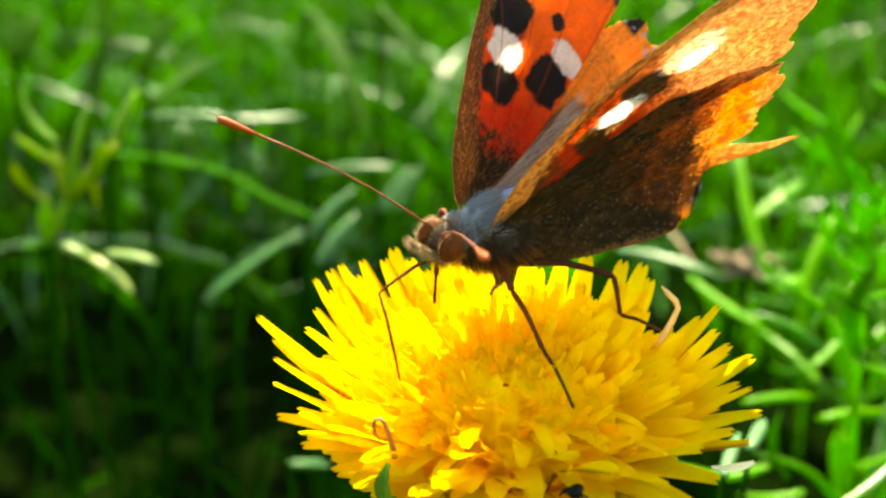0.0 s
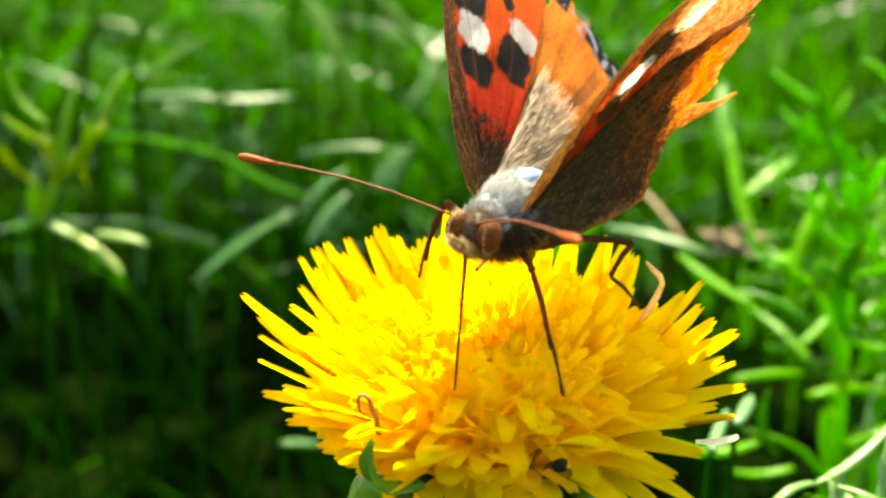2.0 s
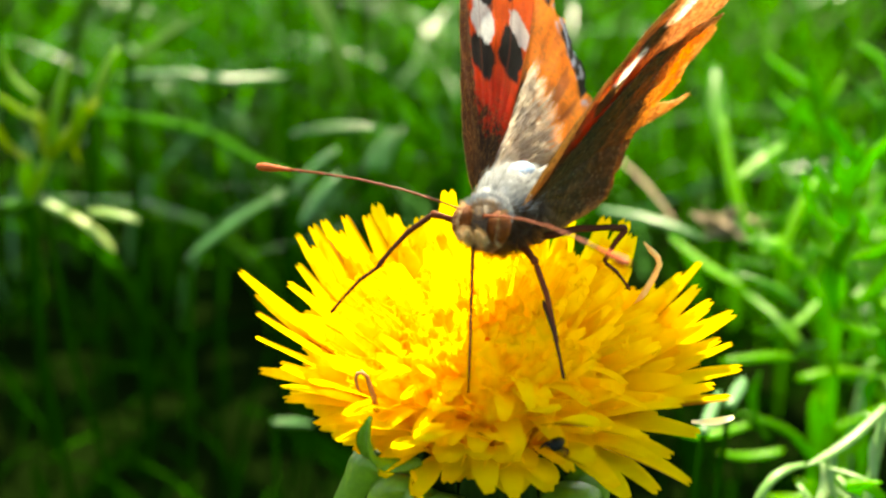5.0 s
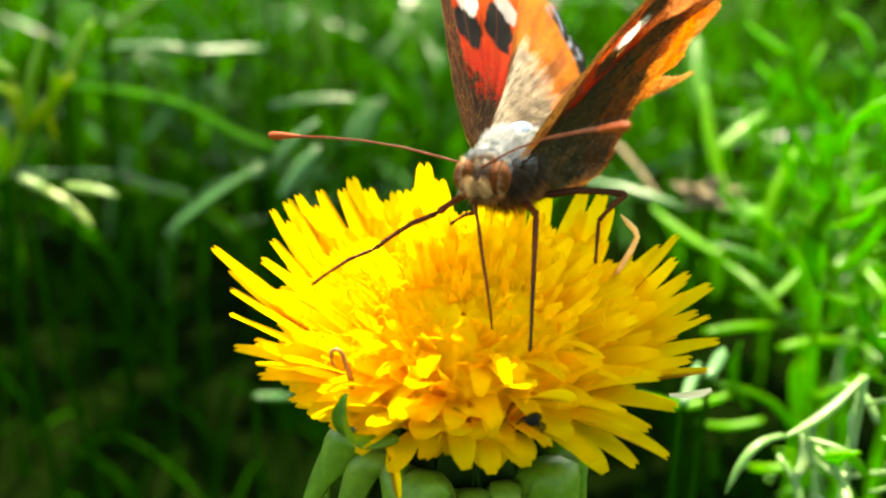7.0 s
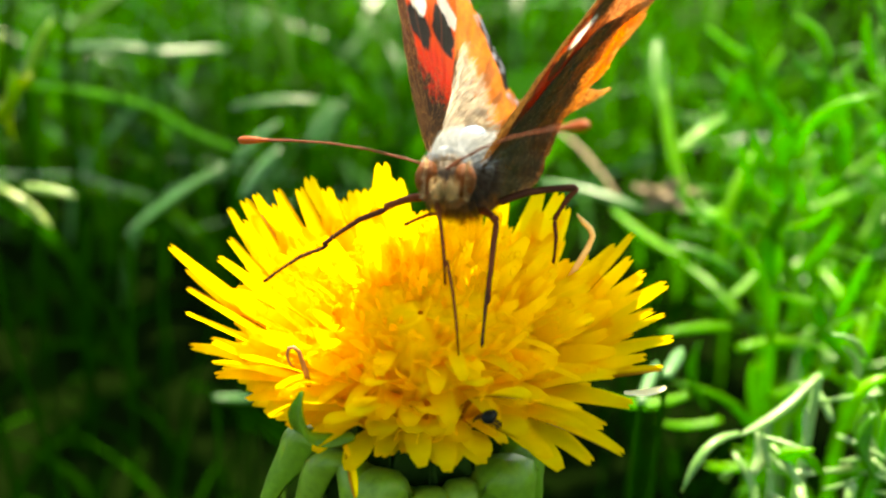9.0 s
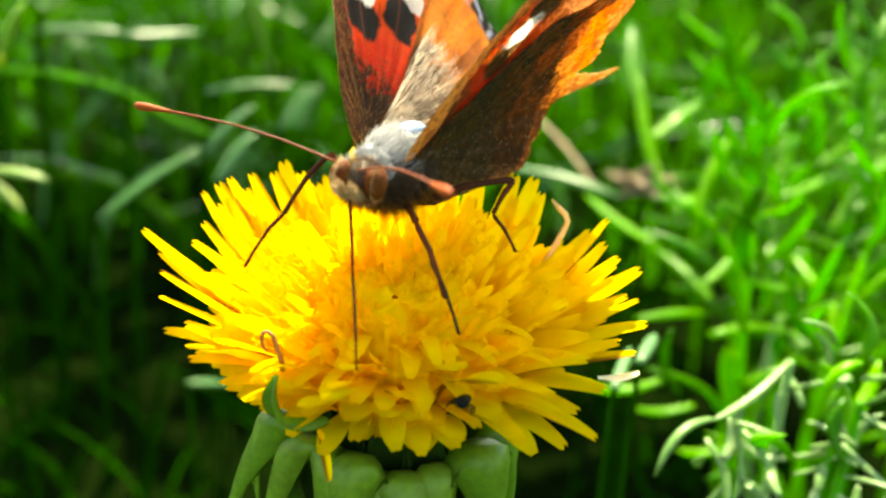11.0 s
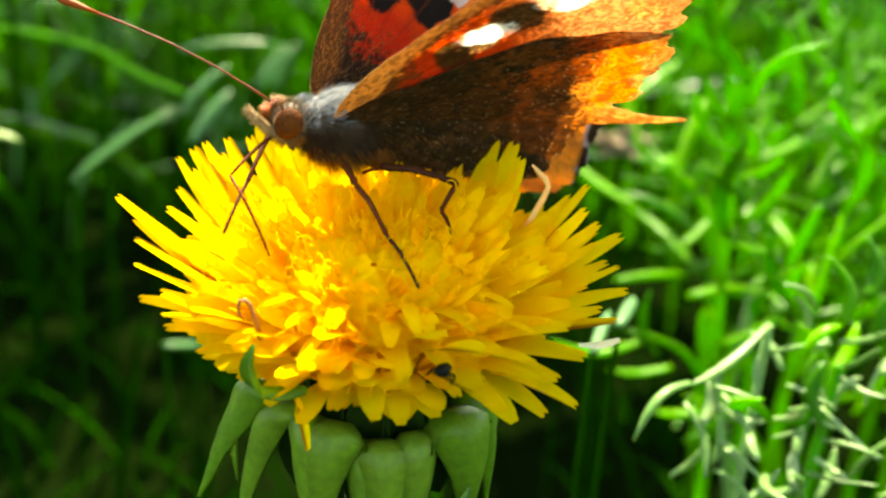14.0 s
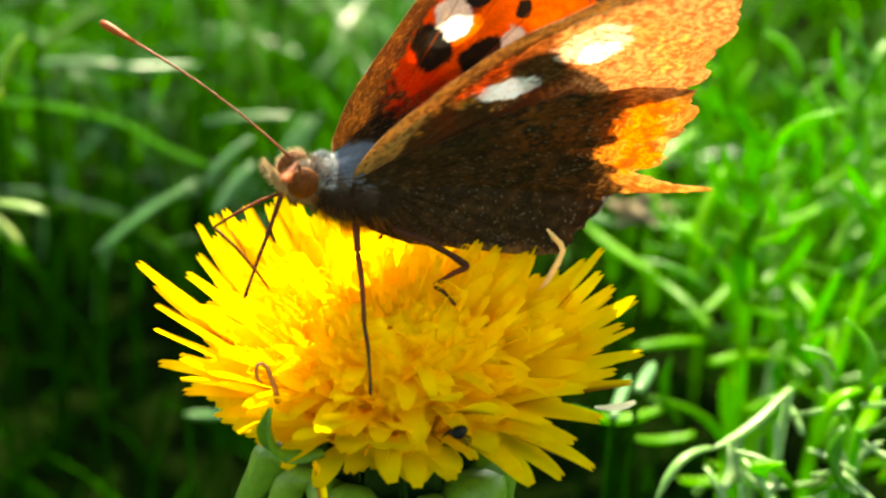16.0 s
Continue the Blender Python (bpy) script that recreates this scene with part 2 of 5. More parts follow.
def blade_mesh(name, specs, materials):
    """Grass blades in one mesh. specs: rows of base x, y, height, lean x, lean y, width (mm)."""
    s = np.asarray(specs, float)
    t = np.linspace(0, 1, 6)
    n = len(s)
    cx = s[:, 0:1] + s[:, 3:4] * t ** 2
    cy = s[:, 1:2] + s[:, 4:5] * t ** 2
    lean = np.hypot(s[:, 3], s[:, 4])[:, None] / s[:, 2:3]
    cz = s[:, 2:3] * (t - 0.28 * np.minimum(lean, 1.4) * t ** 3)
    w = s[:, 5:6] * np.array([0.7, 1.0, 1.0, 0.85, 0.55, 0.06]) * 0.5
    a = s[:, 6:7]
    dx, dy = np.cos(a), np.sin(a)
    left = np.stack([cx - dx * w, cy - dy * w, cz], -1)
    keel = np.stack([cx - dy * w * 0.35, cy + dx * w * 0.35, cz], -1)
    right = np.stack([cx + dx * w, cy + dy * w, cz], -1)
    verts = np.stack([left, keel, right], 2).reshape(-1, 3)
    base = np.arange(n)[:, None, None] * 18 + np.arange(5)[None, :, None] * 3 + np.arange(2)[None, None, :]
    k = base.ravel()
    faces = np.stack([k, k + 1, k + 4, k + 3], -1)
    return mesh_of(name, verts, faces, materials)


def build_grass():
    rng = np.random.default_rng(5)

    def field(name, label, count, xr, yr, hr, lean, wr, material, keep, ymin=-1e9):
        rows = []
        while len(rows) < count:
            x, y = rng.uniform(*xr), rng.uniform(*yr)
            if rng.random() > keep(x, y) or (abs(x) < 55 + 0.62 * (y + 90) and y < ymin) or (y <= -60 and math.hypot(x, y) < 260):
                continue
            h, q, b = rng.uniform(*hr), rng.uniform(0, 6.283), rng.uniform(*lean)
            rows.append((x, y, h, math.cos(q) * b * h, math.sin(q) * b * h, rng.uniform(*wr), rng.uniform(0, 3.14)))
        ob = new(name, blade_mesh(name, rows, [material]))
        tagged(ob, label, "grass", kind="stuff")

    wedge = lambda x, y: abs(x) < 70 + 0.62 * (y + 90)
    field("grass", "dense fresh green meadow grass lit from behind", 4200, (-1000, 1000), (330, 1500), (40, 115), (0.2, 1.3), (2.2, 5.0), GRASS,
          lambda x, y: wedge(x, y) * (0.12 + 0.88 * (vnoise(x, y, 0.012, 3) > 0.48) * (1 if x > -30 - 0.1 * y or y > 480 else 0.7)))
    field("grass", "bright grass tuft growing behind the flower", 170, (-10, 300), (260, 460), (60, 116), (0.1, 0.9), (2.0, 4.0), GRASS,
          lambda x, y: 0.9 if x > 0.10 * y - 10 else 0.05)
    field("grass", "short grass close to the soil, shade put into its colour", 560, (-280, 170), (90, 340), (12, 50), (0.3, 1.2), (1.8, 3.6), GRASS_SHADE_TONE,
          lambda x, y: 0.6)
    field("grass", "far meadow grass", 2600, (-2600, 2600), (1500, 4200), (60, 150), (0.2, 1.2), (5.0, 12.0), GRASS, lambda x, y: wedge(x, y))
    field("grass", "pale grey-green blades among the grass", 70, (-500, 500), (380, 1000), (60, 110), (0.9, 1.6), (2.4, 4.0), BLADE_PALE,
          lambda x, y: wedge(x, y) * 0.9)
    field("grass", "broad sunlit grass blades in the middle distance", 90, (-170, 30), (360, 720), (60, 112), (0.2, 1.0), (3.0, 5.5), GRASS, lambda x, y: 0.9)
    field("grass", "pale glossy blades put among the grass to read as glints", 44, (-190, 60), (330, 700), (66, 116), (0.7, 1.5), (2.0, 3.8), BLADE_PALE, lambda x, y: 0.9)
    field("grass", "meadow grass all round the flower", 6500, (-1700, 1700), (-1500, 1700), (40, 110), (0.2, 1.2), (3.0, 6.0), GRASS,
          lambda x, y: 0.9 * (not wedge(x, y)) * (math.hypot(x, y) > 230))


# ---- herbs with narrow lobed leaves ----

def lobe(parent, p, q, width, bend, material, name="leaf_lobe", label=""):
    """One narrow blunt leaf lobe from p to q (mm), bent sideways by a share of its length."""
    p, q = Vector(p), Vector(q)
    d = q - p
    ln = d.length
    side = d.cross(Vector((0, 1, 0.15)))
    side = side.normalized() * ln * bend if side.length > 1e-6 else Vector((0, 0, 0))
    pts, radii = [], []
    for i in range(9):
        t = i / 8
        pts.append(p + d * t + side * math.sin(math.pi * t) * 1.0 + Vector((0, 0, -0.02 * ln)) * (t * t))
        radii.append(width * 0.5 * (0.62 + 0.5 * math.sin(math.pi * min(1, t * 0.9 + 0.1))) * (1.0 if i < 7 else (0.8 if i == 7 else 0.28)))
    v, f = tube(pts, radii, 7, 0.5, (0.1, 0.2, 1))
    return put(name, mesh_of(name, v, f, [material]), parent, label)


def herb(label, group, rows, material, root, stem_material, stem_width=2.4, extra=()):
    """A herb: a stem from the soil and its leaf lobes."""
    ob = thing("mayweed_plant", label, "plant", at(root[0], root[1], 0), group)
    off = Vector((root[0], root[1], 0))
    top = Vector((root[2], root[3], root[4])) - off
    pts = [Vector((0, 0, -4)), top * 0.35 + Vector((3, -2, 0)), top * 0.7 + Vector((-2, 2, 0)), top]
    v, f = tube(pts, [stem_width * s for s in (0.62, 0.56, 0.5, 0.4)], 8, 0.9, (1, 0, 0))
    put("stem", mesh_of("stem", v, f, [stem_material]), ob)
    for r in rows:
        lobe(ob, Vector(r[0]) - off, Vector(r[1]) - off, r[2] * (0.6 if material is LEAF_PALE else 1.0), r[3], material)
    rng = random.Random(len(rows) * 7 + int(root[0]))
    for x, y, z, n, size, m in extra:
        for _ in range(n):
            a = rng.uniform(0, 6.283)
            e = rng.uniform(0.1, 1.2)
            p = Vector((x, y, z)) - off + Vector((rng.uniform(-7, 7), rng.uniform(-8, 8), rng.uniform(-6, 6)))
            q = p + Vector((math.cos(a) * math.cos(e), math.sin(a) * math.cos(e), math.sin(e))) * size * rng.uniform(0.6, 1.2)
            lobe(ob, p, q, rng.uniform(1.3, 2.0) * (0.7 if m is LEAF_PALE else 1.0), rng.choice((-1, 1)) * rng.uniform(0.05, 0.24), m)
    return ob


def spray(label, x, y, top, rng, material):
    """A mayweed shoot: a leaning stem, side ribs and narrow lobes in pairs along them."""
    ob = thing("mayweed_plant", label, "plant", at(x, y, 0), "mayweed")
    lean = Vector((rng.uniform(-14, 14), rng.uniform(-14, 14), top))
    pts = [Vector((0, 0, -3)), Vector((lean.x * 0.15, lean.y * 0.15, top * 0.4)), Vector((lean.x * 0.5, lean.y * 0.5, top * 0.75)), lean]
    v, f = tube(pts, [1.1, 1.0, 0.85, 0.5], 7, 1.0, (1, 0, 0))
    put("stem", mesh_of("stem", v, f, [material]), ob)
    turn = rng.uniform(0, 6.28)
    for i in range(6):
        t = 0.60 + 0.40 * i / 5
        p = pts[1].lerp(lean, (t - 0.4) / 0.6)
        turn += 2.4
        d = Vector((math.cos(turn), 0.6 * math.sin(turn), rng.uniform(0.5, 1.3))).normalized() if i < 5 else Vector((rng.gauss(0, 0.2), rng.gauss(0, 0.2), 1)).normalized()
        q = p + d * rng.uniform(17, 30) * (1.25 - 0.4 * t)
        lobe(ob, p, q, rng.uniform(2.0, 2.6), rng.choice((-1, 1)) * rng.uniform(0.05, 0.16), material, "leaf_rib")
        for u, s in ((0.45, 1), (0.62, -1), (0.8, 1)):
            b = p.lerp(q, u)
            side = d.cross(Vector((rng.gauss(0, 0.4), 1 + rng.gauss(0, 0.3), rng.gauss(0, 0.3)))).normalized() * s
            lobe(ob, b, b + (d * 0.9 + side * 0.8) * rng.uniform(6, 13), rng.uniform(1.7, 2.3), rng.uniform(-0.18, 0.18), material)
    return ob


def single_blade(p, q, width, bend, material, label):
    """A leaf blade rising from the soil to p and reaching over to q, with a folded midrib."""
    p, q = Vector(p), Vector(q)
    d = q - p
    foot = Vector((p.x - d.x * 0.35, p.y - d.y * 0.35 + 6, 0))
    ob = thing("leaf_blade", label, "leaf", Matrix.Translation(foot * 0.001), "blades behind the flower")
    pts = [Vector((0, 0, -2)), (p - foot) * 0.55 + Vector((0, 4, 6)), p - foot]
    v, f = tube(pts, [width * 0.22, width * 0.24, width * 0.3], 6, 0.7, (1, 0, 0))
    put("stalk", mesh_of("stalk", v, f, [LEAF_SHADE_TONE]), ob)
    lobe(ob, p - foot - d * 0.02, q - foot, width, bend, material, "blade")
    return ob


FAN_A = [
    ((43, 100, 107), (59, 109, 104), 2.2, 0.03),
    ((60, 109, 104), (51, 128, 109), 2.4, -0.05),
    ((52, 128, 109), (42, 154, 110), 2.6, 0.05),
    ((57, 121, 113), (67, 137, 130), 2.0, 0.06),
    ((58, 153, 111), (56, 177, 130), 2.6, 0.04),
    ((66, 112, 112), (66, 124, 131), 2.4, -0.05),
    ((67, 111, 116), (70, 129, 133), 2.4, 0.04),
    ((67, 112, 112), (74, 108, 125), 2.2, -0.08),
    ((55, 96, 106), (71, 104, 103), 2.6, 0.06),
    ((69, 101, 105), (72, 87, 106), 1.8, 0.1),
]

FAN_B = [
    ((79, 111, 118), (96, 129, 128), 2.4, 0.06),
    ((72, 120, 122), (89, 133, 124), 2.4, -0.05),
    ((77, 101, 113), (86, 96, 125), 2.4, -0.12),
    ((73, 89, 103), (83, 84, 113), 2.3, -0.12),
    ((75, 89, 105), (76, 97, 112), 1.8, 0.08),
    ((70, 103, 106), (68, 114, 115), 2.6, 0.04),
    ((78, 98, 110), (85, 89, 113), 1.8, -0.12),
    ((79, 108, 117), (89, 115, 119), 2.0, -0.08),
    ((57, 110, 109), (65, 120, 111), 2.0, -0.04),
    ((71, 106, 116), (73, 95, 113), 2.0, 0.05),
]

PALE_A = [
    ((45, 31, 136), (34, 22, 134), 2.0, 0.08),
    ((34, 22, 134), (27, 16, 131), 1.8, -0.2),
    ((34, 23, 131), (35, 16, 126), 1.7, 0.12),
    ((38, 23, 132), (40, 18, 130), 1.7, 0.03),
    ((38, 20, 127), (41, 16, 126), 1.4, 0.05),
    ((37, 23, 133), (41, 20, 133), 1.3, 0.03),
    ((38, 23, 129), (37, 20, 125), 1.4, 0.1),
    ((37, 19, 125), (40, 14, 124), 1.6, 0.1),
    ((43, 26, 130), (43, 28, 134), 1.2, 0.05),
    ((45, 30, 133), (51, 27, 136), 1.7, 0.03),
]

PALE_B = [
    ((47, 28, 130), (51, 23, 130), 1.5, 0.05),
    ((50, 25, 129), (55, 19, 126), 1.6, -0.03),
    ((50, 23, 126), (55, 18, 127), 1.5, 0.06),
    ((45, 25, 125), (48, 23, 128), 1.6, -0.1),
    ((49, 25, 127), (51, 22, 128), 1.4, 0.2),
    ((52, 27, 132), (56, 22, 132), 1.6, -0.1),
    ((50, 29, 131), (51, 28, 133), 1.5, 0.1),
    ((54, 30, 131), (56, 26, 136), 1.7, -0.05),
    ((48, 21, 123), (54, 16, 125), 1.5, -0.05),
    ((45, 21, 120), (47, 20, 122), 1.5, -0.1),
    ((55, 25, 129), (57, 26, 135), 1.4, 0.06),
]

TUFT = [
    ((-85, 133, 124), (-84, 133, 133), 2.8, 0.02),
    ((-84, 133, 132), (-88, 129, 141), 2.6, 0.12),
    ((-84, 133, 124), (-80, 135, 133), 3.0, 0.03),
    ((-80, 135, 132), (-76, 140, 150), 3.2, 0.05),
    ((-79, 135, 133), (-72, 136, 141), 2.8, 0.03),
    ((-72, 136, 140), (-67, 141, 152), 3.2, 0.04),
    ((-82, 138, 142), (-89, 140, 153), 2.6, 0.16),
    ((-81, 136, 138), (-88, 131, 146), 2.6, 0.05),
    ((-80, 134, 132), (-83, 138, 142), 2.6, 0.04),
    ((-84, 133, 124), (-89, 130, 124), 2.6, 0.05),
    ((-70, 134, 143), (-74, 133, 131), 2.4, -0.22),
    ((-76, 132, 135), (-72, 131, 145), 2.4, -0.1),
]

TUFT_PALE = [
    ((-81, 131, 124), (-76, 130, 122), 2.9, 0.0),
    ((-76, 130, 122), (-67, 126, 116), 2.6, 0.06),
    ((-72, 129, 123), (-62, 127, 122), 2.8, 0.03),
]

BLADES_L = [
    ((-59, 150, 105), (-40, 165, 116), 3.2, 0.02),
    ((-58, 181, 123), (-38, 179, 114), 3.4, -0.06),
    ((-40, 176, 111), (-30, 182, 120), 3.6, 0.05),
    ((-38, 175, 104), (-30, 182, 114), 4.5, 0.03),
    ((-89, 229, 125), (-67, 230, 125), 5.5, 0.01),
    ((-67, 229, 124), (-49, 240, 123), 5.5, -0.02),
    ((-96, 216, 118), (-63, 213, 114), 5.0, 0.03),
    ((-49, 244, 105), (-24, 246, 107), 4.6, 0.03),
    ((-24, 233, 98), (-18, 243, 108), 2.6, 0.04),
    ((-37, 115, 86), (-30, 120, 83), 3.0, 0.02),
]

BLADES_G = [
    ((-81, 201, 135), (-69, 236, 141), 4.5, 0.02),
    ((-107, 243, 134), (-104, 259, 149), 4, 0),
    ((-48, 268, 141), (-30, 227, 115), 5, 0.05),
    ((-32, 291, 144), (-12, 264, 128), 7, 0),
    ((-55, 290, 144), (-37, 254, 131), 7, 0.05),
    ((-83, 162, 145), (-78, 167, 158), 2.0, 0),
    ((-96, 253, 133), (-88, 269, 147), 6, 0.02),
    ((-121, 224, 141), (-119, 238, 152), 7, 0),
]

BACK_R = [
    ((35, 196, 114), (46, 160, 108), 1.2, 0.04),
    ((56, 177, 123), (58, 199, 136), 4.0, 0.02),
    ((59, 173, 115), (73, 186, 121), 3.5, 0.02),
    ((-28, 236, 97), (-21, 245, 107), 2.6, 0.03),
    ((27, 148, 117), (46, 136, 116), 3.4, 0.03),
    ((30, 40, 131), (34, 50, 130), 1.7, 0.03),
    ((27, 39, 128), (31, 50, 128), 1.5, 0.0),
]


def broad_leaf(name, label, p, length, width, rz, tilt, material):
    """A broad leaf with a raised midrib and wavy edge, on a stalk from the soil."""
    ob = thing(name, label, "leaf", at(p[0], p[1], 0))
    verts, faces = [], []
    for i in range(15):
        t = i / 14
        w = width * 0.5 * math.sin(math.pi * min(1, 0.06 + t * 0.94)) ** 0.7
        for k in range(9):
            s = (k - 4) / 4
            verts.append((t * length, s * w, 0.10 * length * math.sin(math.pi * t) + abs(s) * w * 0.25 + 0.5 * math.sin(t * 19 + s * 3) * abs(s)))
    for i in range(14):
        for k in range(8):
            a = i * 9 + k
            faces.append((a, a + 1, a + 10, a + 9))
    put("leaf_surface", mesh_of("leaf_surface", verts, faces, [material]), ob, "", at(0, 0, p[2], 0, -tilt, rz))
    v, f = tube([(0, 4, -2), (0, 2, p[2] * 0.5), (0, 0, p[2])], [1.3, 1.2, 1.0], 7)
    put("stalk", mesh_of("stalk", v, f, [material]), ob)


def build_plants():
    herb("fresh green mayweed with narrow blunt leaf lobes", "mayweed", FAN_A, LEAF, (74, 112, 69, 104, 104), LEAF_PALE, 2.4,
         ((72, 120, 112, 10, 16, LEAF), (66, 140, 108, 8, 16, LEAF)))
    herb("bushy green mayweed spreading behind the flower", "mayweed", FAN_B, LEAF, (84, 108, 78, 102, 104), LEAF, 2.4,
         ((92, 110, 106, 16, 15, LEAF), (86, 150, 114, 18, 20, LEAF), (100, 170, 118, 16, 22, LEAF), (118, 190, 118, 14, 24, LEAF)))
    herb("pale glossy mayweed leaf arching beside the flower", "mayweed", PALE_A, LEAF_PALE, (47, 24, 45, 31, 136), LEAF_PALE, 1.5,
         ((42, 22, 129, 7, 6, LEAF_PALE), (40, 20, 122, 7, 7, LEAF_PALE), (46, 26, 132, 5, 7, LEAF)))
    herb("pale silvery mayweed with curled leaf lobes", "mayweed", PALE_B, LEAF_PALE, (54, 30, 52, 27, 133), LEAF, 1.6,
         ((58, 34, 128, 8, 8, LEAF), (52, 26, 121, 9, 8, LEAF_PALE), (54, 28, 131, 8, 7, LEAF_PALE)))
    herb("yellowing mayweed tuft with blunt leaf tips", "mayweed", TUFT, LEAF_TIP, (-92, 150, -84, 133, 124), LEAF_SHADE_TONE, 1.8)
    herb("small pale herb with spreading lobes", "mayweed", TUFT_PALE, LEAF_LIGHT, (-78, 152, -81, 131, 124), LEAF_SHADE_TONE, 1.6)
    rng = random.Random(77)
    for i in range(12):
        y = 84 + 96 * ((i * 0.382 + 0.1) % 1)
        x = 60 + 0.15 * (y - 84) + 62 * ((i * 0.618) % 1)
        spray("mayweed stem with fresh bright green fleshy lobes", x, y, rng.uniform(108, 138), rng, LEAF)
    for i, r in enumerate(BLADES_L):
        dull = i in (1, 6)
        single_blade(r[0], r[1], r[2] * 0.8, r[3], LEAF_BROAD if dull else BLADE_PALE, "smooth green leaf blade" if dull else "grey-green leaf blade, sun glint put into its pale colour")
    for r in BLADES_G:
        single_blade(r[0], r[1], r[2] * 0.7, r[3], GRASS, "green grass leaf behind the flower")
    for i, r in enumerate(BACK_R):
        single_blade(*r, (DRY, LEAF, LEAF, BLADE_PALE, BLADE_PALE, BLADE_PALE, BLADE_PALE)[i], ("thin dry brown stalk leaning over grass" if i == 0 else "narrow leaf blade behind the flower"))
    broad_leaf("plantain_leaf", "broad smooth bright green leaf lit through", (18, 215, 84), 62, 34, 62, 26, LEAF_BROAD)
    # withered seed head
    head = thing("withered_flower_head", "withered brown flower head on a thin stalk", "flower head", at(55, 158, 0))
    v, f = tube([(0, 0, -2), (2, 1, 60), (0, 0, 110)], [0.6, 0.5, 0.6], 7)
    put("stalk", mesh_of("stalk", v, f, [LEAF_SHADE_TONE]), head)
    rng = random.Random(8)
    for i in range(26):
        a, e = i * 2.4, rng.uniform(-0.5, 1.2)
        p = Vector((0, 0, 111))
        q = p + Vector((math.cos(a) * math.cos(e), math.sin(a) * math.cos(e), math.sin(e) * 0.7)) * rng.uniform(5, 9)
        lobe(head, p, q, 2.2, 0.1, DRY, "dry_bract")


def build_shade_shrub():
    """Added shrub behind, out of view, whose leaves keep the low ground shaded."""
    shrub = thing("shrub", "unseen leafy green shrub added to shade the low ground", "shrub", at(-501, 752, 0))
    rng = random.Random(31)
    v, f = tube([(0, 0, -10), (20, -10, 200), (70, -40, 400), (150, -90, 520)], [16, 13, 10, 6], 10, 1.0, (1, 0, 0))
    put("trunk", mesh_of("trunk", v, f, [DRY]), shrub)
    for i in range(7):
        q = Vector((335 + 40 * i, -80 + 26 * ((i * 3) % 7), 500 + rng.uniform(-30, 40)))
        p = Vector((70, -40, 400)) if i % 2 else Vector((150, -90, 520))
        v, f = tube([p, p.lerp(q, 0.5) + Vector((0, 0, 30)), q], [6, 4, 2], 7, 1.0, (0, 1, 0))
        put("branch", mesh_of("branch", v, f, [DRY]), shrub)
    verts, faces = [], []

    def leaf_at(c):
        a, b = rng.uniform(0, 6.283), rng.gauss(0, 0.35)
        u = Vector((math.cos(a), math.sin(a), b)).normalized()
        w = u.cross(Vector((rng.gauss(0, 0.3), rng.gauss(0, 0.3), 1))).normalized()
        ln, wd, k = rng.uniform(34, 52), rng.uniform(20, 30), len(verts)
        for t, q in ((0, 0.05), (0.3, 0.9), (0.65, 0.8), (1, 0.04)):
            for e in (-1, 0, 1):
                verts.append(tuple(c + u * ln * t + w * (e * q * wd * 0.5) + Vector((0, 0, abs(e) * 3 - 6 * t * t))))
        for row in range(3):
            for e in range(2):
                q = k + row * 3 + e
                faces.append((q, q + 1, q + 4, q + 3))

    for i in range(180):
        leaf_at(Vector((rng.uniform(312, 617), rng.uniform(-100, 105), 500 + rng.gauss(0, 30))))
    # a further leaf cluster, added to shade the ground to the right
    for i in range(46):
        c = Vector((rng.uniform(560, 665), rng.uniform(-195, -130), 500 + rng.gauss(0, 25)))
        leaf_at(c)
    tagged(put("leaves", mesh_of("leaves", verts, faces, [LEAF_SHADE_TONE]), shrub), kind="stuff")


# ---- dandelion ----
O = Vector((0, 0, 160))
FLOWER_POSE = at(0.0, -0.5, 153.0)


# rim petals: heading in degrees, reach and height of the tip, brown edge, rounded tip
RIM_BACK = [
    (4, 20.1, 7.6, 0, 0), (7, 18.6, 8.1, 0, 0), (14, 18.5, 10.5, 1, 0), (18, 17.0, 9.7, 0, 0), (29, 15.1, 11.7, 0, 0),
    (38, 15.3, 12.6, 0, 0), (45, 14.7, 12.6, 0, 0), (52, 13.3, 12.8, 0, 0), (67, 13.5, 11.9, 0, 0), (82, 13.6, 12.3, 0, 0),
    (96, 13.6, 12.4, 0, 0), (105, 15.0, 13.4, 0, 0),
]
RIM_BACK += [
    (116, 13.9, 11.6, 0, 0), (123, 14.9, 11.8, 0, 0), (131, 15.4, 13.0, 0, 0), (132, 14.2, 12.8, 1, 0), (142, 15.7, 12.5, 1, 0),
    (145, 13.2, 12.4, 1, 0), (145, 16.9, 12.4, 0, 0), (150, 17.2, 12.2, 1, 0), (157, 14.1, 12.3, 2, 0), (158, 17.8, 11.6, 0, 0),
    (175, 19.9, 10.9, 0, 0),
]
RIM_FRONT = [
    (184, 18.3, 8.2, 2, 0), (189, 15.6, 11.3, 0, 0), (190, 18.4, 6.8, 0, 0), (197, 18.1, 5.1, 0, 0), (202, 17.1, 4.6, 0, 1),
    (213, 15.5, 2.9, 0, 1), (219, 14.9, 2.1, 0, 1), (232, 15.2, 4.4, 0, 1), (237, 14.8, 1.3, 0, 1), (247, 15.7, 3.9, 0, 1),
    (254, 16.1, 5.3, 0, 1), (258, 14.8, 3.2, 0, 1), (267, 15.0, 3.5, 0, 1), (274, 14.5, 2.9, 0, 1),
]
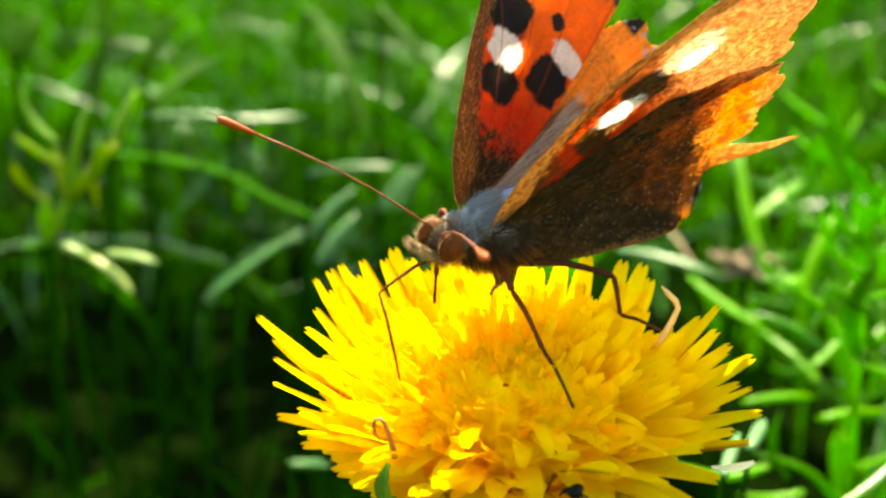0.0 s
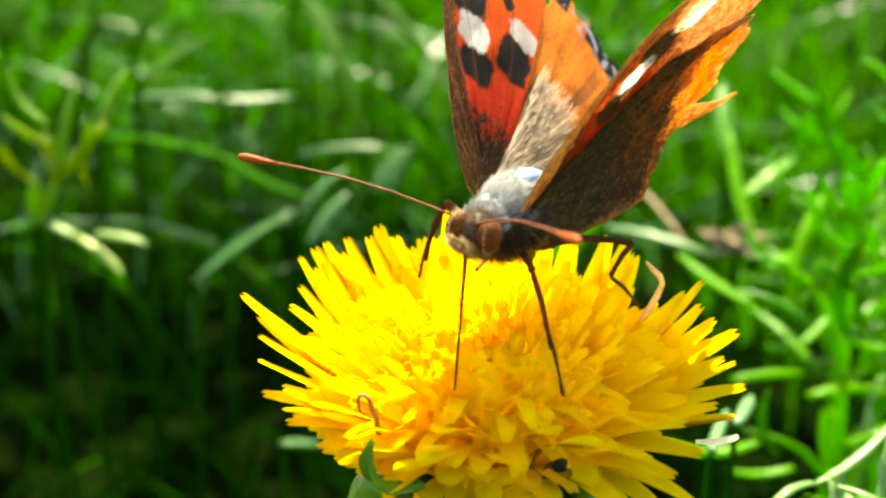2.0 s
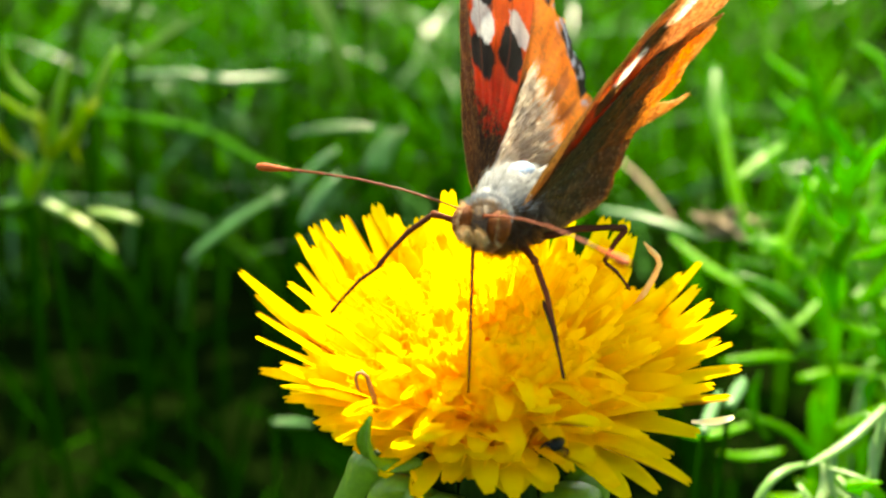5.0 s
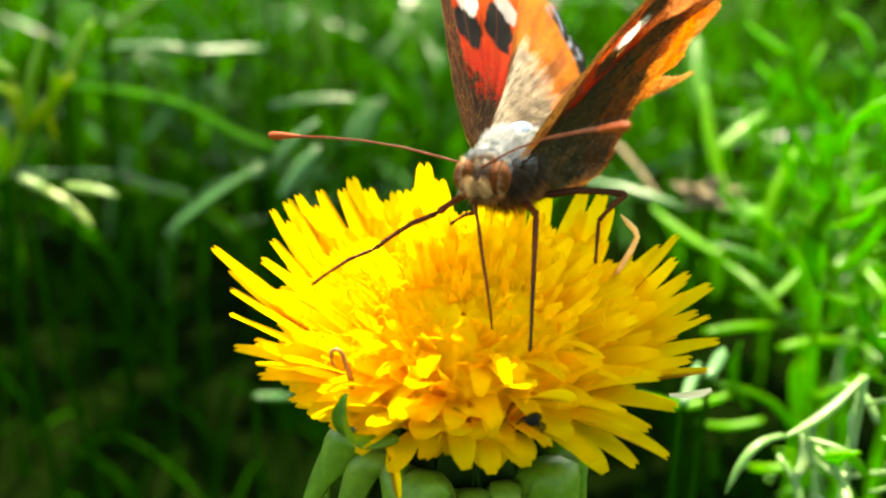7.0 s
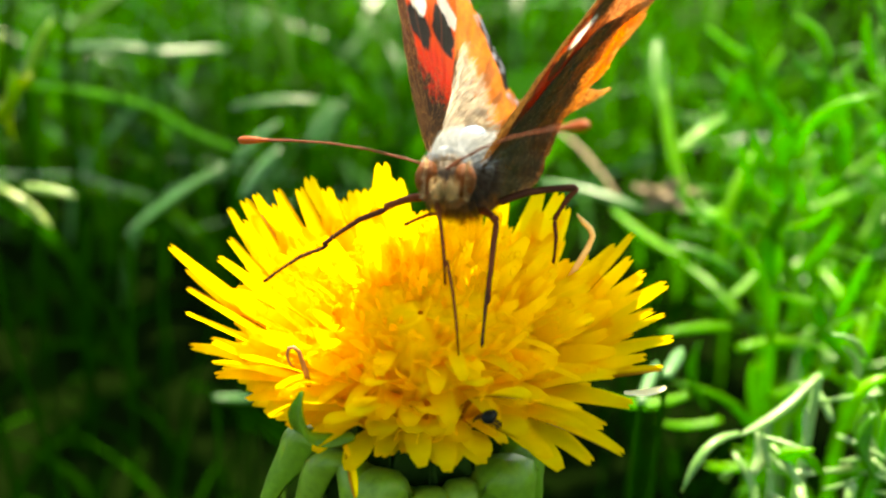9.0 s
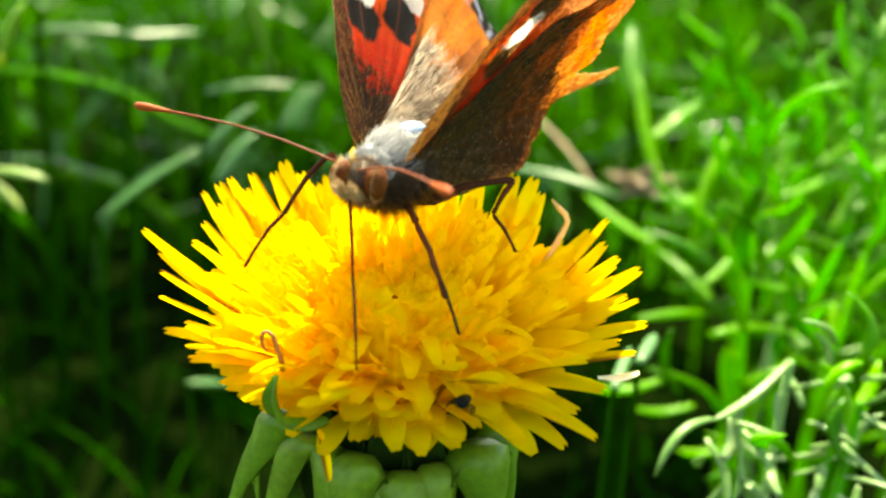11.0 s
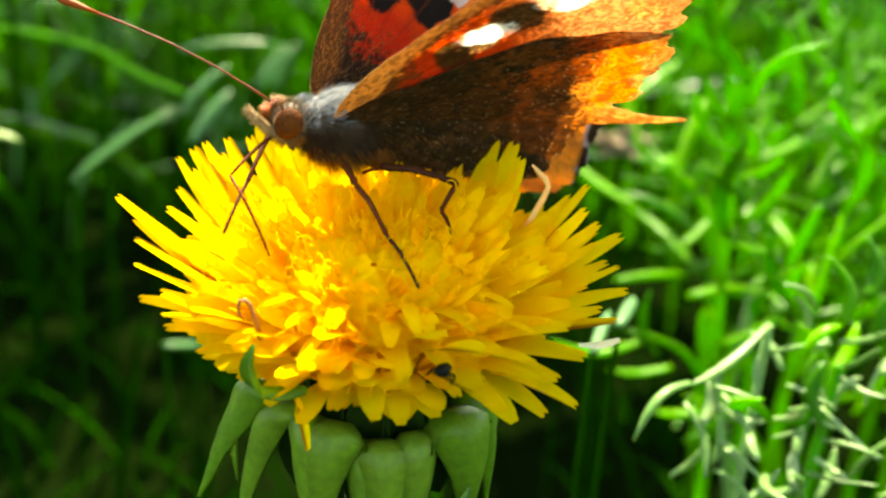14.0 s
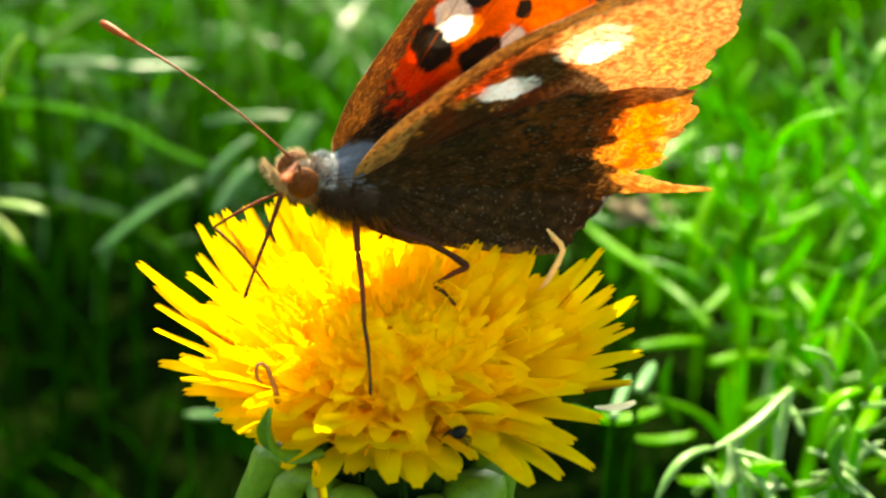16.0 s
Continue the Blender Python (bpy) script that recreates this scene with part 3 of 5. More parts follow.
RIM_FRONT += [
    (280, 13.2, -0.4, 0, 1), (290, 13.9, 0.6, 0, 1), (294, 16.5, 5.9, 2, 1), (300, 15.6, 2.6, 1, 1), (314, 15.5, -1.6, 0, 1),
    (320, 16.5, 1.4, 0, 0), (329, 16.6, 4.6, 0, 0), (331, 17.7, -2.1, 1, 0), (331, 17.8, 1.6, 0, 0), (340, 19.5, 3.5, 2, 0),
    (342, 18.3, 4.7, 0, 0), (349, 20.0, 5.6, 0, 0), (355, 19.5, 6.3, 0, 0), (358, 18.6, 6.3, 0, 0),
]


def dome(th, a):
    """Length of the florets that lean th degrees from the axis at heading a, seen from the flower's heart."""
    front = max(0.0, -math.sin(a))
    return float(np.interp(th, (0, 25, 45, 60, 72, 82, 95), (12.4, 13.6, 15.8, 17.6, 17.0, 14.6, 12.5))) * (1 - 0.16 * front * min(1.0, th / 50))


TILT = 32


def tilted(th, a):
    """Polar angle and heading, from the upright, of the way th degrees from the disc's leaning axis at heading a."""
    d = pose(0, 0, 0, TILT) @ Vector((math.sin(radians(th)) * math.cos(a), math.sin(radians(th)) * math.sin(a), math.cos(radians(th))))
    return math.degrees(math.acos(max(-1, min(1, d.z)))), math.atan2(d.y, d.x), d


def petal_mesh(reach, height, bow, width, seed, stripe=0, spoon=False, base=(4.4, -1.2), gold=0.0):
    """A strap-shaped petal with a toothed tip, in the plane of x and z, from base to (reach, height); bow arches it over its chord."""
    rng = random.Random(seed)
    nu, nv = 12, 4
    b, e = Vector((base[0], 0, base[1])), Vector((reach, 0, height))
    chord = e - b
    length = chord.length
    up = Vector((-chord.z, 0, chord.x)) / length
    mid = b + chord * rng.uniform(0.45, 0.6) + up * bow * length * 2
    twist, sway, curl = rng.uniform(-13, 13), rng.uniform(-0.06, 0.06), rng.uniform(-0.02, 0.05)
    cup = rng.uniform(0.06, 0.20)
    deep, pale = np.array((0.96, 0.46, 0.002)), np.array((0.96, 0.685, 0.004)) * rng.uniform(0.94, 1.02)
    pale = pale + (np.array((0.96, 0.50, 0.002)) - pale) * gold
    verts, cols = [], []
    for i in range(nu):
        t = i / (nu - 1)
        c = b * (1 - t) ** 2 + mid * 2 * t * (1 - t) + e * t * t
        d = ((mid - b) * (1 - t) + (e - mid) * t).normalized()
        n = Vector((-d.z, 0, d.x))
        c = c + n * curl * length * t ** 4
        w = width * (0.45 + 0.55 * min(1, t * 2.0)) * (1 if t < 0.55 else 1 - 0.50 * ((t - 0.55) / 0.45) ** 1.8)
        if spoon:
            w = width * (0.45 + 0.55 * min(1, t / 0.7) ** 1.2) * (1 if t < 0.74 else math.sqrt(max(0.14, 1 - ((t - 0.74) / 0.26) ** 2)))
        tw = radians(twist * t)
        for k in range(nv + 1):
            q = k / nv * 2 - 1
            lift = cup * width * q * q * (1 - 0.4 * t) + 0.05 * width * math.cos(q * 9)
            reachout = (0.045 * length * (0.45 if k % 2 else -0.25) * (1 - 0.4 * abs(q))) if i == nu - 1 and not spoon else 0
            y = q * w * 0.5
            p = c + d * reachout + n * (lift + y * math.sin(tw))
            verts.append((p.x, y * math.cos(tw) + sway * length * t * t, p.z))
            tint = deep + (pale - deep) * min(1, 0.1 + 0.9 * t / 0.55)
            if stripe and (k == 0 or (k == 1 and stripe > 1)) and t > 0.15:
                tint = np.array((0.30, 0.12, 0.012)) if t < 0.95 else np.array((0.45, 0.2, 0.03))
            elif i == nu - 1:
                tint = tint * np.array((0.94, 0.84, 0.8))
            cols.append(tint)
    faces = []
    for i in range(nu - 1):
        for k in range(nv):
            a = i * (nv + 1) + k
            faces.append((a, a + 1, a + nv + 2, a + nv + 1))
    return mesh_of("petal", verts, faces, [PETAL], colors=np.array(cols), layer="tint")


def style_mesh(seed, material):
    """A style with two arms curled back into loops."""
    rng = random.Random(seed)
    h = rng.uniform(2.6, 3.8)
    verts, faces = tube([(0, 0, -2), (0.1, 0, h * 0.5), (0, 0, h)], [0.07, 0.065, 0.06], 4, cap=False)
    for sgn in (-1, 1):
        pts = []
        r = rng.uniform(0.5, 0.75)
        for i in range(9):
            a = i / 8 * rng.uniform(4.6, 5.2)
            pts.append((sgn * r * (1 - math.cos(a)) * (1 - i * 0.03), 0.12 * sgn * i / 8, h + r * math.sin(a) * (1 - i * 0.03) + 0.2))
        v, f = tube(pts, [0.062 - 0.003 * i for i in range(9)], 4)
        k = len(verts)
        verts += v
        faces += [tuple(q + k for q in g) for g in f]
    return mesh_of("style", verts, faces, [material])


def bract_mesh(width, path, seed, material, sway=0.0):
    """A tapering green bract along a curled path in its radial plane."""
    rng = random.Random(seed)
    n = 19
    pts = [Vector(p) for p in path]
    verts, faces = [], []

    def spot(t):
        s = t * (len(pts) - 1)
        i = min(int(s), len(pts) - 2)
        f = s - i
        p0, p1, p2, p3 = pts[max(i - 1, 0)], pts[i], pts[i + 1], pts[min(i + 2, len(pts) - 1)]
        return 0.5 * (2 * p1 + (p2 - p0) * f + (2 * p0 - 5 * p1 + 4 * p2 - p3) * f * f + (3 * p1 - p0 - 3 * p2 + p3) * f ** 3)
    for i in range(n):
        t = i / (n - 1)
        p = spot(t)
        d = (spot(min(t + 0.03, 1)) - spot(max(t - 0.03, 0))).normalized()
        nrm = Vector((-d.z, 0, d.x))
        w = width * 0.5 * (0.75 + 0.45 * math.sin(math.pi * min(1, t * 1.1))) * (1 if t < 0.7 else max(0.06, 1 - ((t - 0.7) / 0.3) ** 1.6))
        for k in range(7):
            s = (k - 3) / 3
            q = p + Vector((0, s * w + sway * t * t, 0)) + nrm * (-0.80 * w * s * s - 0.10 * w * math.exp(-(s * 4) ** 2) + 0.05 * math.sin(t * 11 + s * 2))
            verts.append((q.x, q.y + rng.uniform(-0.05, 0.05), q.z))
    m = len(verts)
    for i in range(n - 1):
        for k in range(6):
            a = i * 7 + k
            faces.append((a, a + 7, a + 8, a + 1))
    # second skin, for thickness
    inner = [(x - 0.22 * (1 if x > 0 else -1), y * 0.97, z - 0.18) for x, y, z in verts]
    verts += inner
    faces += [tuple(q + m for q in f[::-1]) for f in list(faces)]
    for i in range(n - 1):
        for k in (0, 6):
            a = i * 7 + k
            faces.append((a, a + m, a + m + 7, a + 7) if k == 0 else (a, a + 7, a + m + 7, a + m))
    return mesh_of("bract", verts, faces, [material])


def build_dandelion():
    flower = thing("dandelion", "bright yellow dandelion flower in full bloom", "flower", FLOWER_POSE)
    rng = random.Random(21)
    v, f = tube([(0, 0, -13), (0, 0, -11.5), (0, 0, -7), (0, 0, -2), (0, 0, 0.2), (0, 0, 1.0)], [2.6, 5.2, 6.2, 5.8, 5.0, 1.0], 28)
    put("receptacle", mesh_of("receptacle", v, f, [BRACT_SHADE_TONE]), flower, "green flower base, darkened by shade put into its colour")
    # the crowded middle: a dome of packed florets, ridged from centre to rim
    verts, faces = [], []
    n, m = 170, 34
    for i in range(m):
        th = 0.02 + 0.98 * i / (m - 1)
        for k in range(n):
            w = 2 * math.pi * k / n
            bump = 1.2 * (float(vnoise(math.cos(w) * th * 16, math.sin(w) * th * 16, 1.0, 3)) - 0.5) + 0.8 * (float(vnoise(math.cos(w) * th * 7, math.sin(w) * th * 7, 1.0, 4)) - 0.5)
            thw, aw, d = tilted(math.degrees(th), w)
            r = (0.88 - 0.18 * (th / 1.0) ** 2) * dome(thw, aw) + bump * (0.7 + 0.5 * math.sin(th))
            r *= 1 - 0.16 * max(0.0, -math.sin(aw)) * max(0.0, min(1.0, (thw - 35) / 25))
            verts.append((r * d.x, r * d.y, r * d.z - 1.0))
    for i in range(m - 1):
        for k in range(n):
            faces.append((i * n + k, (i + 1) * n + k, (i + 1) * n + (k + 1) % n, i * n + (k + 1) % n))
    put("floret_bed", mesh_of("floret_bed", verts, faces, [STYLE]), flower, "packed yellow floret bases")
    pts = [Vector((0, 0, -12)), Vector((0.5, 3, -45)), Vector((1.5, 14, -95)), Vector((2, 33, -164))]
    v, f = tube(pts, [2.5, 2.4, 2.5, 2.8], 16, 1.0, (1, 0, 0))
    put("stalk", mesh_of("stalk", v, f, [STALK]), flower, "smooth pale green hollow stalk")
    # rim petals, each as it stands; then shorter ones inside them, and the narrow florets of the dome
    for i, (az, reach, height, stripe, spoon) in enumerate(RIM_BACK + RIM_FRONT):
        front, back = max(0.0, -math.sin(radians(az))), max(0.0, math.sin(radians(az)))
        bow = 0.16 * front - 0.05 * back + rng.uniform(-0.02, 0.03)
        put("petal", petal_mesh(reach, height, bow, (2.45 if not spoon else 2.6) * rng.uniform(0.88, 1.1), 500 + i, stripe, spoon == 1, (4.6 + 3.0 * front, -0.9 - 0.8 * front)), flower, "", at(0, 0, 0, 0, 0, az))
        az2 = az + rng.choice((-1, 1)) * rng.uniform(3, 6)
        lower = -rng.uniform(0.2, 1.6) if az < 200 or az > 320 else rng.uniform(0.4, 1.8)
        put("petal", petal_mesh(reach * rng.uniform(0.86, 0.96), height * 0.95 + lower, bow, 2.3 * rng.uniform(0.85, 1.1), 700 + i, 1 if i % 7 == 0 else 0, spoon == 1, (4.4 + 2.6 * front, -0.9)), flower, "", at(0, 0, 0, 0, 0, az2))
    # loose spoon-shaped petals in three tiers, arching out and hanging where the disc leans down
    for tier, (count, h0, h1, r0, r1) in enumerate(((14, 5.4, 7.2, 12.0, 13.4), (12, 2.6, 4.6, 13.0, 14.6), (10, -1.2, 1.2, 12.6, 14.4))):
        for i in range(count):
            az = 220 + 104 * (i + 0.5) / count + rng.uniform(-4, 4)
            put("petal", petal_mesh(rng.uniform(r0, r1), rng.uniform(h0, h1), 0.20 + rng.uniform(-0.05, 0.06), rng.uniform(1.15, 1.6) + 0.35 * tier, 1500 + 20 * tier + i, 0, i % 4 != 3, (5.6 + 0.8 * tier, 2.6 - 1.9 * tier)), flower, "", at(0, 0, 0, rng.gauss(0, 5), 0, az))
    total = 520
    kinds = {}
    for i in range(total):
        th = 82 * math.sqrt((i + 0.5) / total) + rng.gauss(0, 2.0)
        a = i * 2.39996 + rng.uniform(-0.08, 0.08)
        thw, aw, _ = tilted(th, a)
        front = max(0.0, -math.sin(aw))
        if thw > 90 or (thw > 54 and front > 0.45 and rng.random() < 0.78):
            continue
        r = dome(thw, aw) * rng.uniform(0.92, 1.02)
        ring, half = int(th // 9), front > 0.55 and thw > 45
        bucket = kinds.setdefault((ring, half), [])
        if len(bucket) < 6:
            r0 = dome(ring * 9 + 4.5, -1.57 if half else 0.0)
            tr = radians(ring * 9 + 4.5)
            bucket.append((r0, petal_mesh(r0 * math.sin(tr), r0 * math.cos(tr) - 1.0, (0.10 if half else 0.02) * ring / 8 + rng.uniform(-0.02, 0.03), 0.85 + 0.17 * ring, 900 + i,
                                          1 if len(bucket) == 5 and ring > 5 else 0, half or len(bucket) % 2 == 0, (0.2 + 0.5 * ring, -0.6), max(0.0, 1 - ring / 6))))
            r0, me = bucket[-1]
        else:
            r0, me = bucket[rng.randrange(6)]
        lean = th - (ring * 9 + 4.5)
        turn = pose(0, 0, 0, TILT) @ pose(0, 0, 0, 0, 0, math.degrees(a)) @ pose(0, 0, 0, rng.gauss(0, 5), lean + rng.gauss(0, 3), rng.gauss(0, 4))
        put("petal" if th > 62 else "floret", me, flower, "", turn @ Matrix.Scale(r / r0, 4))
    styles = [style_mesh(q, STYLE) for q in range(7)]
    for i in range(170):
        a = i * 2.39996
        th = 52 * math.sqrt((i + 0.5) / 170) + rng.gauss(0, 2)
        thw, aw, _ = tilted(th, a)
        r = dome(thw, aw) * rng.uniform(0.89, 0.98) - 2.0
        m = pose(0, 0, 0, TILT) @ pose(0, 0, 0, 0, 0, math.degrees(a)) @ pose(0, 0, 0, 0, th, 0) @ at(0, 0, r - 1.0, rng.gauss(0, 12), rng.gauss(0, 12), rng.uniform(0, 360))
        put("style", styles[i % 7], flower, "", m @ Matrix.Scale(rng.uniform(0.6, 0.9), 4))
    # inner bracts, upright round the base, in the shade-darkened green
    ib = bract_mesh(3.2, [(5.9, 0, -13), (6.6, 0, -9), (6.5, 0, -4), (5.9, 0, 0.5)], 2, BRACT_SHADE_TONE)
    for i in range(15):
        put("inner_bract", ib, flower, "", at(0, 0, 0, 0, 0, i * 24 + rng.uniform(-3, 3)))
    # outer bracts, rolled back and hanging
    #            angle, reach, height of the fold, width, droop, spread, sway
    outer = ((180, 10.6, -3.2, 3.4, 8, 1.0, 1.0), (199, 11.4, -2.2, 2.6, 9, 0.6, 1.0), (209, 11.2, -1.7, 4.0, 11, 3.6, -2.6), (226, 10.6, -2.8, 3.2, 13, 2.0, -3.2), (236, 10.6, -3.0, 3.8, 14, -0.6, 1.6),
             (252, 10.9, -2.9, 5.2, 12, -0.8, -1.0), (264, 9.6, -5.0, 3.4, 13, 0.0, 0.6), (275, 10.6, -4.4, 4.5, 14, -0.6, 0.2), (291, 10.3, -4.2, 4.0, 13, -0.8, -0.4), (313, 11.4, -2.9, 6.4, 13, -1.4, 0.6),
             (333, 10.0, -3.0, 4.0, 12, 0.4, 1.0), (5, 10.0, -3.2, 4.4, 10, 0.6, 0.5), (38, 10.2, -3.0, 4.4, 10, 0.4, -0.5), (72, 10.0, -3.4, 4.4, 10, 0.3, 0.8), (108, 10.4, -3.0, 4.6, 10, 0.5, -0.8), (146, 10.2, -3.0, 4.4, 10, 0.6, 0.6))
    for i, (a, reach, h, w, droop, spread, sway) in enumerate(outer):
        path = [(5.4, 0, h - 5.5), (6.9, 0, h - 1.7), (reach * 0.80, 0, h - 0.25), (reach * 0.93, 0, h), (reach + 0.25, 0, h - 0.7), (reach + 0.75, 0, h - 2.3), (reach + 0.9 + spread * 0.3, 0, h - droop * 0.5), (reach + spread, 0, h - droop)]
        put("outer_bract", bract_mesh(w * 0.92, path, 30 + i, BRACT, sway), flower, "", at(0, 0, 0, 0, 0, a))
    # odd pieces: an upright bract tip, hanging petals, withered tips, a brown style
    tip = bract_mesh(1.4, [(0, 0, 0), (2.2, 0, 0.5), (3.6, 0, 1.4), (4.1, 0, 3.0), (3.9, 0, 4.6)], 5, BRACT)
    put("bract_tip", tip, flower, "green bract tip curled upward", at(-5.2, -10.6, 1.3, 0, 0, 212))
    pale = bract_mesh(1.3, [(0, 0, -6), (0.4, 0, -3), (0.9, 0, -1.0), (1.7, 0, 0.8)], 6, LEAF_PALE)
    put("bract_tip", pale, flower, "pale silvery bract tip pointing upward", at(5.9, -9.6, -9.0, 0, 0, -20))
    put("petal", petal_mesh(1.0, -3.4, 0.04, 1.0, 77, 2, False, (0.0, 0.6)), flower, "narrow brown petal hanging over the bracts", at(-5.6, -11.3, 0.0, 0, 0, -40))
    put("petal", petal_mesh(3.2, 0.5, -0.06, 1.1, 71, 0, False, (0.0, 0.0)), flower, "withered whitish petal tip", at(15.8, -6.4, 2.0, 0, 0, 0)).data.materials[0] = PETAL_PALE
    pink = [(0, 0, 0), (0.9, 0, 1.5), (1.7, 0.1, 3.0), (2.1, 0.2, 4.0), (1.9, 0.3, 4.6), (1.3, 0.35, 5.2), (0.7, 0.4, 5.9)]
    v, f = tube(pink, [0.22, 0.28, 0.28, 0.24, 0.26, 0.24, 0.08], 7, 0.6, (0, 1, 0))
    put("curled_petal", mesh_of("curled_petal", v, f, [PETAL_PINK]), flower, "pinkish rolled petal", at(12.2, 3.6, 7.0, 0, 0, 4))
    loop = [(0.9, 0, -2.6), (0.7, 0, -1.4), (0.45, 0, -0.4), (0.25, 0, 0.4), (-0.1, 0, 0.75), (-0.45, 0.1, 0.6), (-0.6, 0.1, 0.1), (-0.5, 0.1, -0.6), (-0.15, 0.1, -1.1)]
    v, f = tube(loop, [0.24, 0.22, 0.20, 0.17, 0.15, 0.15, 0.15, 0.14, 0.08], 7, 1.0, (0, 1, 0))
    put("curled_style", mesh_of("curled_style", v, f, [STYLE_BROWN]), flower, "brown curled style", at(-9.1, -9.9, 7.2, 6, 0, 0))


def build_beetle():
    b = thing("beetle", "tiny shiny black beetle sitting between petals", "beetle", at(4.8, -13.9, 157.1, 10, 15, 70))
    v, f = lump((0, 0, 0), (0.8, 0.52, 0.46), 10, 14)
    put("wing_case", mesh_of("wing_case", v, f, [BEETLE]), b)
    v, f = lump((1.0, 0, -0.05), (0.42, 0.42, 0.36), 8, 12)
    put("head", mesh_of("head", v, f, [BEETLE]), b)
    for s in (-1, 1):
        for x in (-0.45, 0.1, 0.6):
            v, f = tube([(x, s * 0.4, -0.2), (x + 0.1, s * 0.8, -0.25), (x + 0.15, s * 0.95, -0.65)], [0.08, 0.07, 0.05], 5)
            put("leg", mesh_of("leg", v, f, [BEETLE]), b)


# ---- butterfly; x ahead, y to its left, z up, in millimetres ----
HINGE_Y, HINGE_Z = 2.2, 1.2


def smooth_line(points, n, jag, seed):
    """A closed-curve stretch through control points, evenly resampled, with a frayed edge."""
    p = np.asarray(points, float)
    t = np.linspace(0, len(p) - 1, len(p) * 24)
    i = np.clip(t.astype(int), 0, len(p) - 2)
    f = (t - i)[:, None]
    p0, p1, p2, p3 = p[np.maximum(i - 1, 0)], p[i], p[i + 1], p[np.minimum(i + 2, len(p) - 1)]
    c = 0.5 * (2 * p1 + (p2 - p0) * f + (2 * p0 - 5 * p1 + 4 * p2 - p3) * f ** 2 + (3 * p1 - p0 - 3 * p2 + p3) * f ** 3)
    s = np.r_[0, np.cumsum(np.hypot(*np.diff(c, axis=0).T))]
    q = np.linspace(0, s[-1], n)
    out = np.stack([np.interp(q, s, c[:, 0]), np.interp(q, s, c[:, 1])], -1)
    edge = jag * ((vnoise(q, q * 0, 1.1, seed) - 0.5) * 1.3 + (vnoise(q, q * 0, 3.7, seed + 1) - 0.5) * 0.6)
    r = np.hypot(out[:, 0], out[:, 1])
    fray = np.clip((r - 17) / 5, 0, 1)
    return out * (1 + (edge * fray / np.maximum(r, 1))[:, None])


def blob(a, b, ca, cb, ra, rb, turn, seed, rough=0.35, power=2.0):
    """1 inside an uneven patch, 0 outside."""
    w = radians(turn)
    x, y = (a - ca) * math.cos(w) + (b - cb) * math.sin(w), -(a - ca) * math.sin(w) + (b - cb) * math.cos(w)
    d = (np.abs(x / ra) ** power + np.abs(y / rb) ** power) ** (1 / power) + (vnoise(a, b, 1.6, seed) - 0.5) * rough + (vnoise(a, b, 5, seed + 3) - 0.5) * rough * 0.5
    return np.clip((1.06 - d) / 0.12, 0, 1)


def blend(col, color, w):
    return col * (1 - w[:, None]) + np.array(color)[None, :] * w[:, None]


BLACK, RED, ORANGE = (0.010, 0.007, 0.005), (0.66, 0.022, 0.003), (0.86, 0.13, 0.008)
CREAM = (0.74, 0.72, 0.67)


def costa_gap(a, b):
    """Distance from the leading edge."""
    r, w = np.hypot(a, b), np.degrees(np.arctan2(b, a))
    edge = np.interp(r, [2, 5, 9.2, 13.6, 18, 22.4, 26, 29.7], [100, 87, 77, 70.6, 65.3, 60.6, 58, 54])
    return np.radians(edge - w) * r


